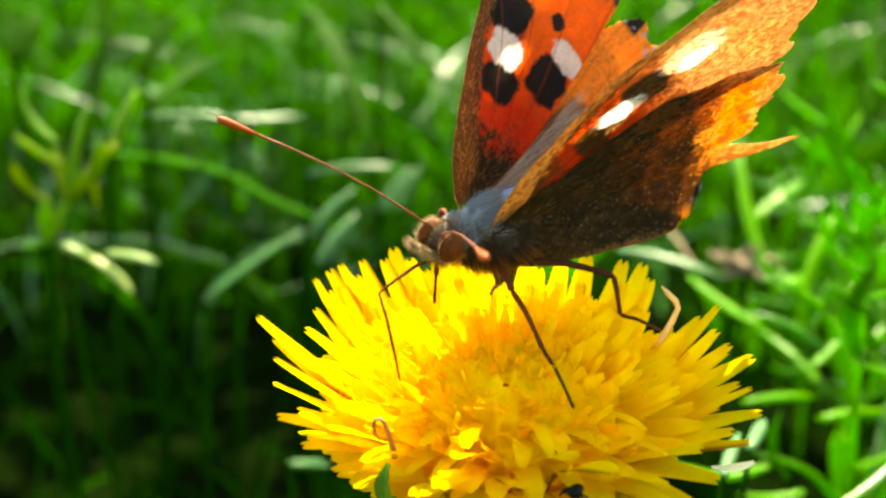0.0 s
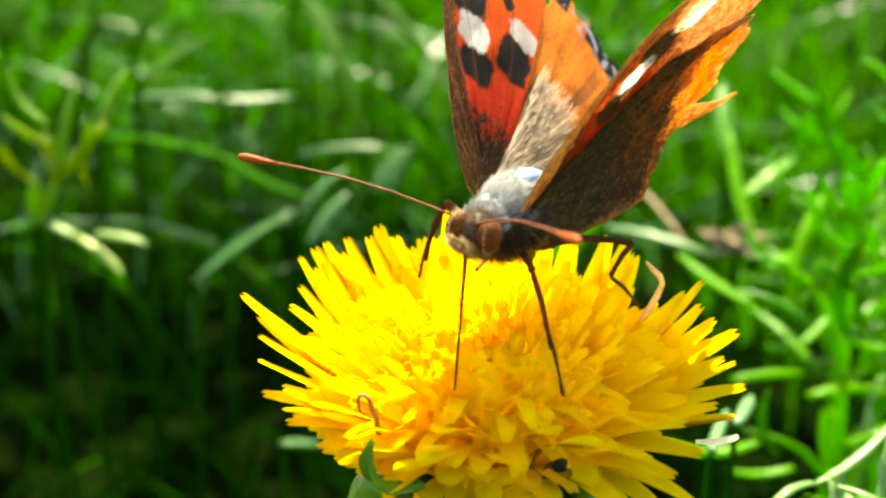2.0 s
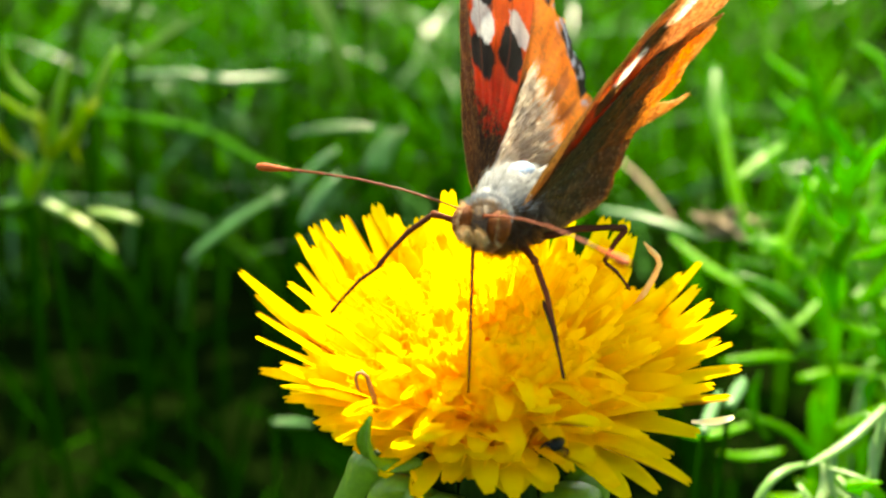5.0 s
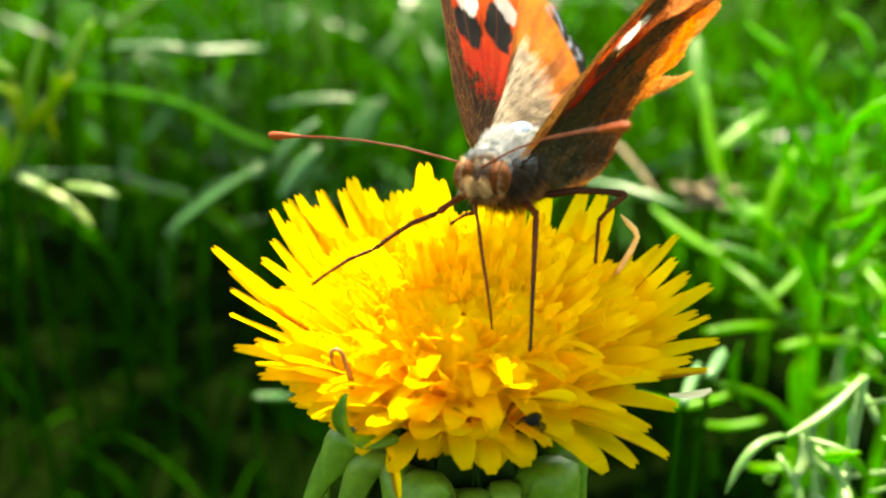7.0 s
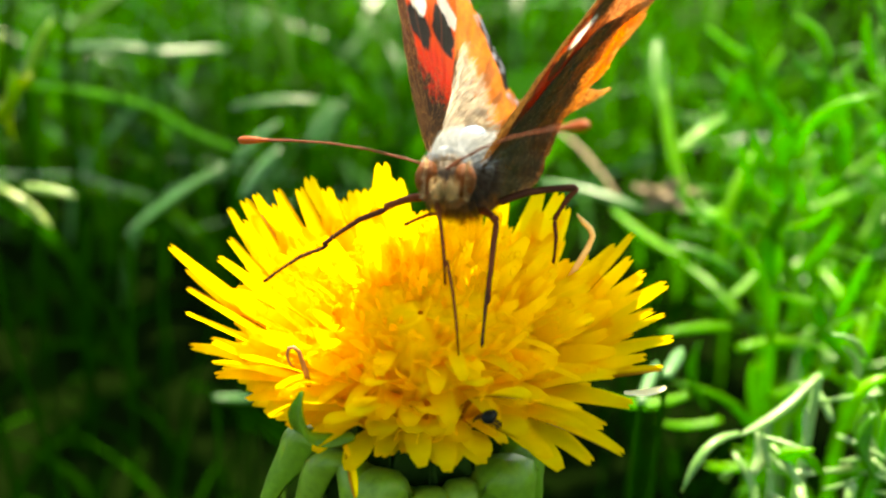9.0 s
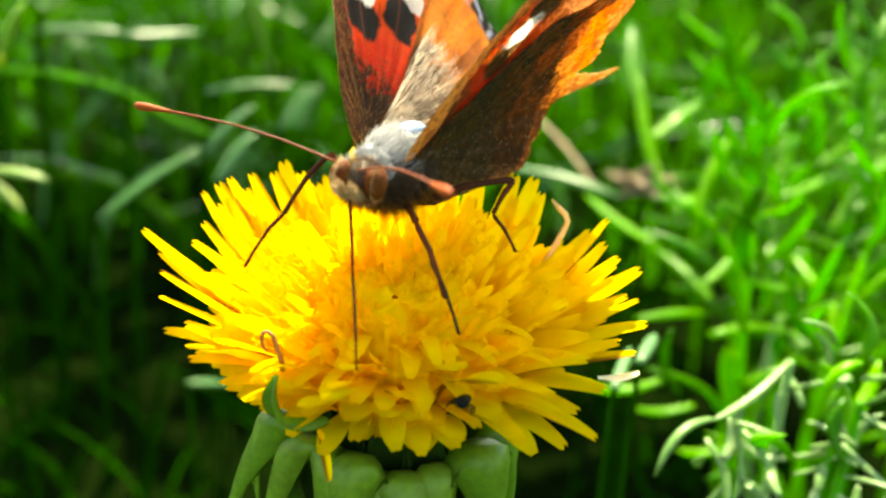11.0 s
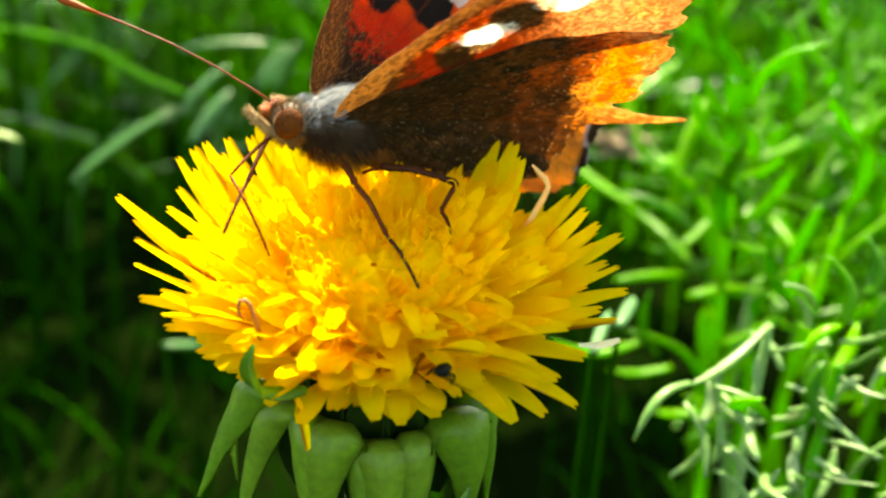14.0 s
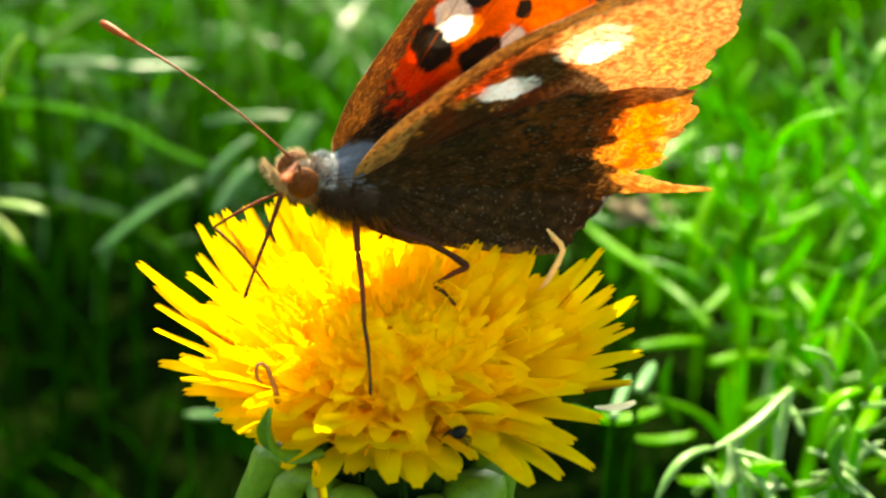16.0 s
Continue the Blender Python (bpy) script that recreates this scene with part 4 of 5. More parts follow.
def fore_upper(a, b, k=1.0):
    r = np.hypot(a, b)
    n1, n2 = vnoise(a, b, 0.8, 11), vnoise(a, b, 4.0, 12)
    col = blend(np.tile(np.array(RED), (len(a), 1)), ORANGE, np.clip((r - 9 + 3 * n1) / 9, 0, 1) * 0.9)
    col = blend(col, ORANGE, np.clip((18 - np.degrees(np.arctan2(b, a))) / 6 + 1.6, 0, 1) * 0.4)
    if k != 1:
        col = blend(col, (0.90, 0.68, 0.40), np.clip((r - 13) / 3, 0, 1) * 0.4)
    col = blend(col, (0.030, 0.015, 0.008), np.clip((6.8 - r + 2.4 * (n1 - 0.5) + 2.6 * (n2 - 0.5)) / 1.8, 0, 1))
    for i, (ca, cb, ra, rb, tn) in enumerate(((5.5, 8.8, 1.7, 1.9, 32), (10.3, 7.5, 2.1, 1.9, 28), (8.9, 14.0, 2.1, 2.1, 40), (13.4, 11.8, 0.75, 0.75, 0), (15.2, 18.4, 3.0, 1.6, 60))[:5 if k == 1 else 3]):
        col = blend(col, BLACK, blob(a, b * k, ca, cb, ra, rb, tn, 20 + i, 0.2, 3.2))
    for i, (ca, cb, ra, rb, tn) in enumerate(((7.1, 11.2, 1.45, 1.75, 38), (13.1, 8.7, 1.15, 1.8, 28), (12.6, 16.8, 1.6, 1.2, 40))):
        col = blend(col, CREAM, blob(a, b * k, ca, cb, ra, rb, tn, 30 + i, 0.25, 2.6))
    ray = np.abs(((np.degrees(np.arctan2(b, a)) + 2.0 * np.sin(r * 0.2)) % 11.0) - 5.5) * r * 0.0175
    col = blend(col, (0.20, 0.03, 0.004), np.clip(1 - ray / 0.16, 0, 1) * np.clip((r - 6) / 3, 0, 1) * 0.5)
    g = costa_gap(a, b)
    fleck = np.clip((vnoise(a, b, 15.0, 14) - 0.66) * 6, 0, 1)
    strip = np.clip((1.2 + 0.9 * np.clip(1 - r / 14, 0, 1) - g + 0.6 * (n2 - 0.5)) / 0.3, 0, 1)
    col = blend(col, (0.055, 0.026, 0.010), strip * 0.95)
    col = blend(col, (0.42, 0.20, 0.05), np.maximum(strip, np.clip((8.6 - r) / 2, 0, 1) * 0.7) * fleck * 0.75)
    return blend(col, (0.03, 0.02, 0.02), np.clip((r - 24.0 + 1.4 * n2) / 1.2, 0, 1) * (1 if k == 1 else 0.15))


def hind_upper(a, b, k=1.0):
    r = np.hypot(a, b)
    n1, n2 = vnoise(a, b, 0.9, 41), vnoise(a, b, 4.2, 42)
    w = np.degrees(np.arctan2(b, a))
    streak = vnoise(w * 0.5, r * 0.12, 1, 43)
    col = blend(np.tile(np.array((0.075, 0.05, 0.03)), (len(a), 1)), (0.88, 0.27, 0.025), np.clip((r - 12.2 + 3.5 * (n1 - 0.5) + 3.0 * (streak - 0.5)) / 1.6, 0, 1))
    col = blend(col, (0.90, 0.33, 0.035), np.clip((r - 18) / 3, 0, 1) * 0.5)
    col = blend(col, (0.26, 0.08, 0.02), np.clip((streak - 0.62) * 6, 0, 1) * 0.75)
    col = blend(col, (0.95, 0.62, 0.26), np.clip((r - 13) / 3, 0, 1) * 0.35 * (1 - k))
    wv = np.degrees(np.arctan2(b, a))
    veins = np.clip(1 - np.abs(((wv + 1.2 * np.sin(r * 0.25)) % 7.0) - 3.5) * r * 0.10, 0, 1)
    col = blend(col, (0.34, 0.10, 0.02), veins * 0.45 * k)
    col = blend(col, (0.30, 0.12, 0.03), np.clip((n2 - 0.6) * 6, 0, 1) * 0.5 * k)
    rim = np.clip((r - 23.4 - 2.8 * (b < 1) * np.clip(1 - b, 0, 1)) / 0.5, 0, 1)
    col = blend(col, BLACK, rim * k * (vnoise(np.degrees(np.arctan2(b, a)) * 0.22, r * 0, 1, 44) > 0.35))
    return blend(col, (0.30, 0.36, 0.50), rim * k * np.clip((vnoise(a, b, 1.3, 45) - 0.62) * 6, 0, 1))


def fore_under(a, b):
    r = np.hypot(a, b)
    w = np.degrees(np.arctan2(b, a))
    n1, n2, n3 = vnoise(a, b, 0.9, 51), vnoise(a, b, 3.6, 52), vnoise(a * 0.6, b, 8.0, 53)
    g = costa_gap(a, b)
    col = blend(np.tile(np.array((0.075, 0.030, 0.008)), (len(a), 1)), (0.46, 0.34, 0.15), np.clip((r - 16.5 + 3 * n1) / 3, 0, 1))
    col = blend(col, (0.85, 0.30, 0.035), blob(a, b, 3.6, 6.4, 4.4, 1.5, 52, 54, 0.9) * 0.9)
    col = blend(col, (0.93, 0.58, 0.14), blob(a, b, 18.4, 16.0, 2.0, 2.2, 20, 55, 0.9) * 0.4)
    col = blend(col, (0.10, 0.04, 0.010), np.clip((n2 - 0.50) * 6, 0, 1) * np.where(r < 14, 0.8, 0.7))
    n5 = vnoise(a, b, 1.7, 57)
    col = blend(col, (0.045, 0.018, 0.005), np.clip((n5 - 0.48) * 5, 0, 1) * (r < 15.5) * 0.8)
    col = blend(col, (0.62, 0.30, 0.07), np.clip((n3 - 0.60) * 7, 0, 1) * (r < 15) * 0.45)
    for i, (ca, cb, ra, rb, tn) in enumerate(((4.5, 5.5, 4.4, 2.2, 48), (9.2, 12.6, 2.3, 3.6, 50), (10.0, 8.0, 4.8, 1.7, 36), (14.6, 17.0, 2.6, 1.3, 40), (21.0, 16.4, 1.0, 2.4, 10))):
        col = blend(col, (0.055, 0.022, 0.006) if i < 3 else (0.52, 0.30, 0.11), blob(a, b, ca, cb, ra, rb, tn, 60 + i, 0.6) * (0.97 if i < 3 else 0.75))
    for i, (ca, cb, ra, rb, tn) in enumerate(((7.2, 10.0, 2.5, 1.05, 18), (11.9, 15.2, 2.9, 1.9, 25))):
        col = blend(col, (0.95, 0.92, 0.80), blob(a, b, ca, cb, ra, rb, tn, 70 + i, 0.3))
    strip = np.clip((0.75 + 0.9 * np.clip(1 - r / 9, 0, 1) - g) / 0.3, 0, 1)
    col = blend(col, (0.58, 0.29, 0.07), strip * (0.35 + 0.6 * (n2 > 0.42)))
    veins = np.clip(1 - np.abs(((w + 1.5 * np.sin(r * 0.2)) % 7.5) - 3.75) * r * 0.11, 0, 1) * np.clip((r - 13) / 3, 0, 1)
    col = blend(col, (0.42, 0.20, 0.06), veins * 0.35)
    return blend(col, (0.17, 0.075, 0.02), np.clip((n3 - 0.54) * 8, 0, 1) * (r > 14) * 0.85)


def hind_under(a, b):
    r = np.hypot(a, b)
    w = np.degrees(np.arctan2(b, a))
    n1, n2, n3, n4 = vnoise(w * 0.16, r * 0.12, 1.0, 81), vnoise(a, b, 3.4, 82), vnoise(a * 0.6, b, 8.0, 83), vnoise(a, b, 0.8, 85)
    col = blend(np.tile(np.array((0.53, 0.26, 0.055)), (len(a), 1)), (0.52, 0.36, 0.15), np.clip((r - 22.5 + 2 * n4) / 1.5, 0, 1) * 0.8)
    for i, (ca, cb) in enumerate(((20.4, 8.6), (21.8, 5.4), (19.6, 11.0))):
        col = blend(col, (0.86, 0.21, 0.015), blob(a, b, ca, cb, 2.1, 1.4, 15, 86 + i, 0.9) * 0.9)
    col = blend(col, (0.19, 0.075, 0.010), np.clip((n3 - 0.52) * 8, 0, 1) * 0.85)
    col = blend(col, (0.13, 0.05, 0.012), np.clip((vnoise(a, b, 1.4, 92) - 0.52) * 6, 0, 1) * 0.75)
    edge = np.interp(w, [-40, -5, 1, 6, 11, 16, 24, 35, 42, 50], [30, 28, 22.4, 21.6, 20.8, 20.2, 19.8, 19.2, 18.6, 17.6])
    dark = np.clip((edge - r + 4.2 * (n1 - 0.5) + 2.0 * (n2 - 0.5)) / 0.4, 0, 1)
    base = blend(np.tile(np.array((0.019, 0.0105, 0.004)), (len(a), 1)), (0.055, 0.023, 0.006), np.clip((n2 - 0.45) * 4, 0, 1) * 0.6)
    base = blend(base, (0.075, 0.032, 0.009), np.clip((vnoise(a, b, 1.5, 90) - 0.52) * 4, 0, 1) * 0.6)
    rusty = np.clip((n4 - 0.42) * 3, 0, 1) * np.clip((r - 8) / 6, 0, 1) * np.clip((b + 1.0) / 3, 0.15, 1)
    base = blend(base, (0.26, 0.07, 0.010), rusty * np.clip((n3 - 0.35) * 3, 0, 1) * 0.38)
    base = blend(base, (0.33, 0.075, 0.008), np.clip((w - 19) / 5, 0, 1) * np.clip((r - 9) / 4, 0, 1) * np.clip((n2 - 0.3) * 3, 0, 1) * 0.4)
    base = blend(base, (0.34, 0.26, 0.16), np.clip((vnoise(a, b, 11.0, 89) - 0.86) * 12, 0, 1) * 0.8)
    col = col * (1 - dark[:, None]) + base * dark[:, None]
    veins = np.clip(1 - np.abs(((w + 1.5 * np.sin(r * 0.2)) % 6.5) - 3.25) * r * 0.12, 0, 1)
    col = blend(col, (0.14, 0.06, 0.015), veins * np.where(dark > 0.5, 0.12, 0.5))
    col = blend(col, (0.10, 0.05, 0.02), np.clip((r - 25.0 + 1.8 * n3) / 1.0, 0, 1) * (w > 12) * 0.6)
    return blend(col, (0.45, 0.20, 0.05), np.clip((-5.6 - b + 0.7 * n2) / 0.4, 0, 1) * 0.4)


def dusky_upper(a, b):
    """The upper side of the torn hindwing, dark brown but for its outer band."""
    return blend(hind_upper(a, b, 0.0), (0.045, 0.018, 0.005), np.clip((20.0 + 1.6 * (vnoise(a, b, 0.9, 95) - 0.5) - np.hypot(a, b) - 0.12 * np.clip(b, -9, 9)) / 1.2, 0, 1) * 0.9)


def wing_mesh(name, outline, side, upper, under, sweep, jag, seed, lift):
    """A thin closed wing, upper and lower skin, flat along x (back is minus) and y (outward)."""
    nu, nv = 130, 360
    rim = smooth_line(outline, nv, jag, seed)
    root = np.array((-1.8, 0.2))
    u = np.linspace(0.02, 1, nu) ** 0.85
    pts = root + u[:, None, None] * (rim[None] - root)
    a, b = pts[..., 0].ravel(), pts[..., 1].ravel()
    r, w = np.hypot(a, b), np.degrees(np.arctan2(b, a))
    z = lift + 0.55 * np.sin(np.clip(r / 26, 0, 1) * math.pi) + 0.045 * np.sin(w * 0.72 + 1.2 * np.sin(r * 0.12)) * np.clip(r / 9, 0, 1) + 0.25 * (vnoise(a, b, 0.35, seed) - 0.5) * np.clip(r / 12, 0, 1)
    z = z - 0.02 * np.clip(r - 14, 0, 99) ** 1.3
    y = np.where(b < 0, b * 0.95, b)
    z = np.where(b < 0, z + b * 0.30, z)
    cu, cl = upper(a, b), under(a, b)
    s = radians(sweep)
    xa, yb = a * math.cos(s) - y * math.sin(s), a * math.sin(s) + y * math.cos(s)
    top = np.stack([-xa, side * yb, z + 0.03], -1)
    low = np.stack([-xa, side * yb, z - 0.03], -1)
    n = len(a)
    i, j = np.meshgrid(np.arange(nu - 1), np.arange(nv - 1), indexing="ij")
    k = (i * nv + j).ravel()
    quads = np.stack([k, k + 1, k + nv + 1, k + nv], -1)
    if side < 0:
        quads = quads[:, ::-1]
    lowq = quads[:, ::-1] + n
    e = (nu - 1) * nv + np.arange(nv - 1)
    rimq = np.stack([e, e + 1, e + 1 + n, e + n], -1)
    faces = np.concatenate([quads, lowq, rimq])
    index = np.r_[np.zeros(len(quads), int), np.ones(len(lowq) + len(rimq), int)]
    return mesh_of(name, np.concatenate([top, low]), faces, [WING_UPPER, WING_UNDER], index, np.concatenate([cu, cl]))


FORE = [(-1.8, 0.1), (6, 2.6), (12, 6.2), (17, 9.2), (20.6, 11.2), (22.0, 12.4), (22.8, 13.6), (21.8, 15.8), (22.3, 18.0), (20.8, 21.4), (17.4, 23.8), (13.6, 22.3), (10.4, 19.6), (7.0, 16.4), (4.1, 12.9), (1.5, 9), (-0.9, 4.8), (-1.9, 1.5)]
HIND_TORN = [(-1.6, -1.2), (0.6, -3.8), (4.6, -5.3), (8.5, -5.7), (14.8, -6.0), (20.0, -5.4), (20.6, -3.2), (21.4, -0.8), (22.2, 1.2), (26.2, 2.2), (31.4, 3.3), (26.6, 3.4), (23.0, 3.9), (23.9, 5.2), (23.4, 7.9), (24.1, 9.2), (23.2, 11.0), (23.0, 12.2), (20.8, 13.6), (17, 12.9), (12, 11.0), (7.5, 8.2), (3.2, 4.8), (0.1, 2.4)]
HIND_WHOLE = [(-1.6, -1.2), (1.0, -2.8), (5.0, -4.9), (10, -6.2), (15, -7.0), (21, -7.3), (25.2, -6.7), (26.8, -4.9), (27.2, -2.5), (28.8, 0.0), (26.2, 2.4), (25.8, 4.6), (24.6, 7.4), (24.2, 9.4), (23.0, 10.8), (22.2, 12.6), (18.5, 12.6), (13, 11.4), (8, 9.0), (3.5, 5.6), (0.2, 2.8)]
PARTS = {}


def build_butterfly():
    fly = thing("butterfly", "frayed orange and brown tortoiseshell butterfly feeding on a dandelion", "butterfly")
    rng = random.Random(4)
    # body
    v, f = lump((-0.7, 0, 0.15), (4.5, 2.4, 2.65), 24, 36, 0.06, 1)
    v = [(x, y * max(0.55, min(1.0, 1 + 0.16 * (x + 0.5))), z) for x, y, z in v]
    q = np.array(v)
    top = np.clip((q[:, 2] - 1.3 + 0.9 * (vnoise(q[:, 0], q[:, 1], 1.5, 5) - 0.5)) / 0.9, 0, 1)
    tint = blend(np.tile(np.array((0.035, 0.020, 0.010)), (len(q), 1)), (0.22, 0.24, 0.26), top)
    thorax = put("thorax", mesh_of("thorax", v, f, [THORAX], colors=tint), fly, "silvery blue-grey furry thorax")
    v, f = lump((-2.2, 0, 2.5), (1.5, 1.0, 0.7), 12, 20, 0.05, 9)
    put("scutellum", mesh_of("scutellum", v, f, [SCUTUM]), thorax, "glossy blue-grey back plate")
    v, f = tube([(-2.5, 0, 0.3), (-5, 0, 0.6), (-8, 0, 0.5), (-11, 0, 0.3), (-14, 0, 0.0), (-15.6, 0, -0.2)], [1.2, 0.95, 0.95, 0.9, 0.7, 0.3], 18)
    abdomen = put("abdomen", mesh_of("abdomen", v, f, [ABDOMEN]), fly, "dark slender abdomen")
    v, f = lump((4.5, 0, 0.2), (1.5, 1.45, 1.45), 14, 20, 0.08, 3)
    head = put("head", mesh_of("head", v, f, [HEAD]), fly, "brown hairy head")
    for s in (-1, 1):
        v, f = lump((5.15, s * 1.3, 0.4), (1.2, 0.88, 1.25), 16, 22)
        put("eye", mesh_of("eye", v, f, [EYE]), head, "large dull brown compound eye")
        roots, ways, lens = [], [], []
        for q in range(150):
            w = 2 * math.pi * q / 150
            roots.append((5.15 + 1.14 * math.cos(w), s * 1.25, 0.4 + 1.18 * math.sin(w)))
            ways.append((math.cos(w) * 0.5 + rng.gauss(0, 0.15), s * 1.0 + rng.gauss(0, 0.15), math.sin(w) * 0.5 + rng.gauss(0, 0.15)))
            lens.append(rng.uniform(0.35, 0.75))
        v, f = hairs(roots, ways, lens, 0.02)
        tagged(put("eye_fringe", mesh_of("eye_fringe", v, f, [HAIR_CREAM]), head), kind="stuff")
        v, f = tube([(5.4, s * 0.45, -0.7), (6.4, s * 0.5, -0.4), (7.3, s * 0.42, 0.3), (7.9, s * 0.3, 0.9)], [0.42, 0.42, 0.32, 0.08], 8)
        put("palp", mesh_of("palp", v, f, [HAIR_CREAM]), head)
        roots, ways, lens = [], [], []
        for _ in range(320):
            t, w = rng.uniform(0, 1), rng.uniform(0, 6.283)
            roots.append((5.4 + 2.3 * t, s * 0.45 + 0.3 * math.cos(w), -0.7 + 1.4 * t ** 1.5 + 0.3 * math.sin(w)))
            ways.append((1.2, s * 0.3 + math.cos(w), 0.5 + math.sin(w)))
            lens.append(rng.uniform(0.35, 0.7))
        v, f = hairs(roots, ways, lens, 0.022)
        tagged(put("palp_hair", mesh_of("palp_hair", v, f, [HAIR_CREAM]), head), kind="stuff")

    def coat(name, parent, center, radii, count, keep, lean, length, width, material, lift=0.5):
        roots, ways, lens = [], [], []
        while len(roots) < count:
            d = Vector((rng.gauss(0, 1), rng.gauss(0, 1), rng.gauss(0, 1))).normalized()
            if not keep(d):
                continue
            roots.append(tuple(center[i] + radii[i] * d[i] * 0.97 for i in range(3)))
            ways.append(d * lift + Vector(lean) + Vector((rng.gauss(0, 0.12), rng.gauss(0, 0.12), rng.gauss(0, 0.12))))
            lens.append(rng.uniform(*length))
        v, f = hairs(roots, ways, lens, width)
        tagged(put(name, mesh_of(name, v, f, [material]), parent), kind="stuff")

    coat("thorax_hair", thorax, (-0.7, 0, 0.15), (4.5, 2.4, 2.65), 4800, lambda d: d.z > 0.22 and abs(d.y) < (0.85 if d.x > 0.1 else 0.55) and (d.x > 0.22 or abs(d.y) > 0.45 or d.x < -0.7), (-0.9, 0, 0.05), (0.9, 1.9), 0.015, HAIR_GREY, 0.40)
    coat("breast_hair", thorax, (-0.2, 0, -0.1), (4.0, 2.25, 2.5), 2300, lambda d: d.x > -0.45 and d.z < 0.45 and (d.z < 0.1 or abs(d.y) > 0.6), (-0.6, 0, -0.5), (0.9, 1.9), 0.018, HAIR_BROWN, 0.6)
    coat("belly_hair", thorax, (-0.8, 0, -0.5), (4.2, 2.1, 2.3), 1300, lambda d: d.z < -0.35, (-0.5, 0, -0.7), (1.0, 2.2), 0.02, HAIR_RUST, 0.5)
    coat("belly_hair", abdomen, (-6.5, 0, 0.2), (5.5, 1.1, 1.2), 900, lambda d: d.z < 0.1, (-0.7, 0, -0.5), (0.8, 1.7), 0.02, HAIR_RUST, 0.5)
    coat("head_hair", head, (4.5, 0, 0.2), (1.55, 1.45, 1.5), 1000, lambda d: abs(d.y) < 0.6, (0.1, 0, 0.1), (0.3, 0.75), 0.017, HAIR_TAN, 0.9)
    coat("cheek_hair", head, (4.6, 0, -0.2), (1.6, 1.5, 1.4), 500, lambda d: d.z < -0.2, (0.3, 0, -0.2), (0.4, 0.8), 0.017, HAIR_RUST, 0.9)
    coat("collar_hair", head, (3.4, 0, 0.2), (1.1, 1.8, 1.9), 800, lambda d: d.z > 0.0, (-0.5, 0, 0.4), (0.35, 0.7), 0.016, HAIR_GREY, 0.6)
    # wings
    for s, nm in ((1, "left"), (-1, "right")):
        sweep = 3 if s > 0 else 7.5
        fore = put("forewing", wing_mesh("forewing", FORE, s, fore_upper if s < 0 else (lambda a, b: fore_upper(a, b, 1.16)), fore_under, sweep, 0.7, 3, 0.12), fly,
                   "forewing, red above with black and white patches")
        hind = put("hindwing", wing_mesh("hindwing", HIND_TORN if s > 0 else HIND_WHOLE, s, hind_upper if s < 0 else dusky_upper, hind_under, 0, 0.9, 7, -0.12), fly,
                   "torn hindwing with a spiky tail, dark brown below" if s > 0 else "hindwing, orange with a black and blue rim")
        PARTS["fore", s], PARTS["hind", s] = fore, hind
        # long pale hairs on the upper side near the body
        roots, ways, lens = [], [], []
        for _ in range(2300):
            w, r = radians(rng.uniform(-24, 31)), rng.uniform(1.2, 13.0)
            b = r * math.sin(w)
            roots.append((-r * math.cos(w), s * b * (0.95 if b < 0 else 1), 0.05 + 0.5 * math.sin(r / 26 * math.pi) + (0.30 * b if b < 0 else 0) + 0.12))
            ways.append((-math.cos(w) - 0.2, s * math.sin(w) + rng.gauss(0, 0.12), 0.16 + rng.gauss(0, 0.06)))
            lens.append(rng.uniform(1.4, 3.2))
        v, f = hairs(roots, ways, lens, 0.028)
        tagged(put("wing_hair", mesh_of("wing_hair", v, f, [HAIR_WING]), hind), kind="stuff")
        # antenna: along x from its root
        pts = [(t * 18.5, 0, 0.9 * math.sin(math.pi * t) * (1 - 0.4 * t)) for t in (0, 0.12, 0.3, 0.5, 0.7, 0.83)]
        v, f = tube(pts, [0.12, 0.085, 0.08, 0.08, 0.09, 0.12], 7)
        ant = put("antenna", mesh_of("antenna", v, f, [ANTENNA]), fly, "thin reddish antenna")
        pts = [(t * 18.5, 0, 0.9 * math.sin(math.pi * t) * (1 - 0.4 * t)) for t in (0.82, 0.87, 0.92, 0.965, 0.99, 1.0)]
        v, f = tube(pts, [0.12, 0.19, 0.29, 0.33, 0.25, 0.08], 10)
        put("club", mesh_of("club", v, f, [CLUB]), ant, "orange-red club with a pale tip")
        PARTS["antenna", s] = ant
    PARTS["head", 0] = head
    # legs: three stiff pieces each, along x from their upper joint
    for key, (l1, l2, l3) in LEG_SIZES.items():
        for nm, ln, r0, r1 in (("femur", l1, 0.33, 0.26), ("tibia", l2, 0.24, 0.17), ("tarsus", l3, 0.16, 0.11)):
            v, f = tube([(0, 0, 0), (ln * 0.08, 0, 0), (ln * 0.4, 0, 0.05 * ln), (ln * 0.75, 0, 0.03 * ln), (ln * 0.96, 0, 0), (ln, 0, 0)], [r0 * 0.6, r0, r0 * 0.95, r1, r1 * 1.25, r1 * 0.6], 8)
            if nm != "femur":
                roots = [(ln * (i + 0.5) / 16, 0, 0.03 * ln) for i in range(16)]
                ways = [(1.0, math.cos(i * 2.2), math.sin(i * 2.2)) for i in range(16)]
                hv, hf = hairs(roots, ways, [0.45] * 16, 0.03)
                k = len(v)
                v, f = v + hv, f + [tuple(q + k for q in g) for g in hf]
            PARTS[key, nm] = put(nm, mesh_of(nm, v, f, [LEG]), fly)
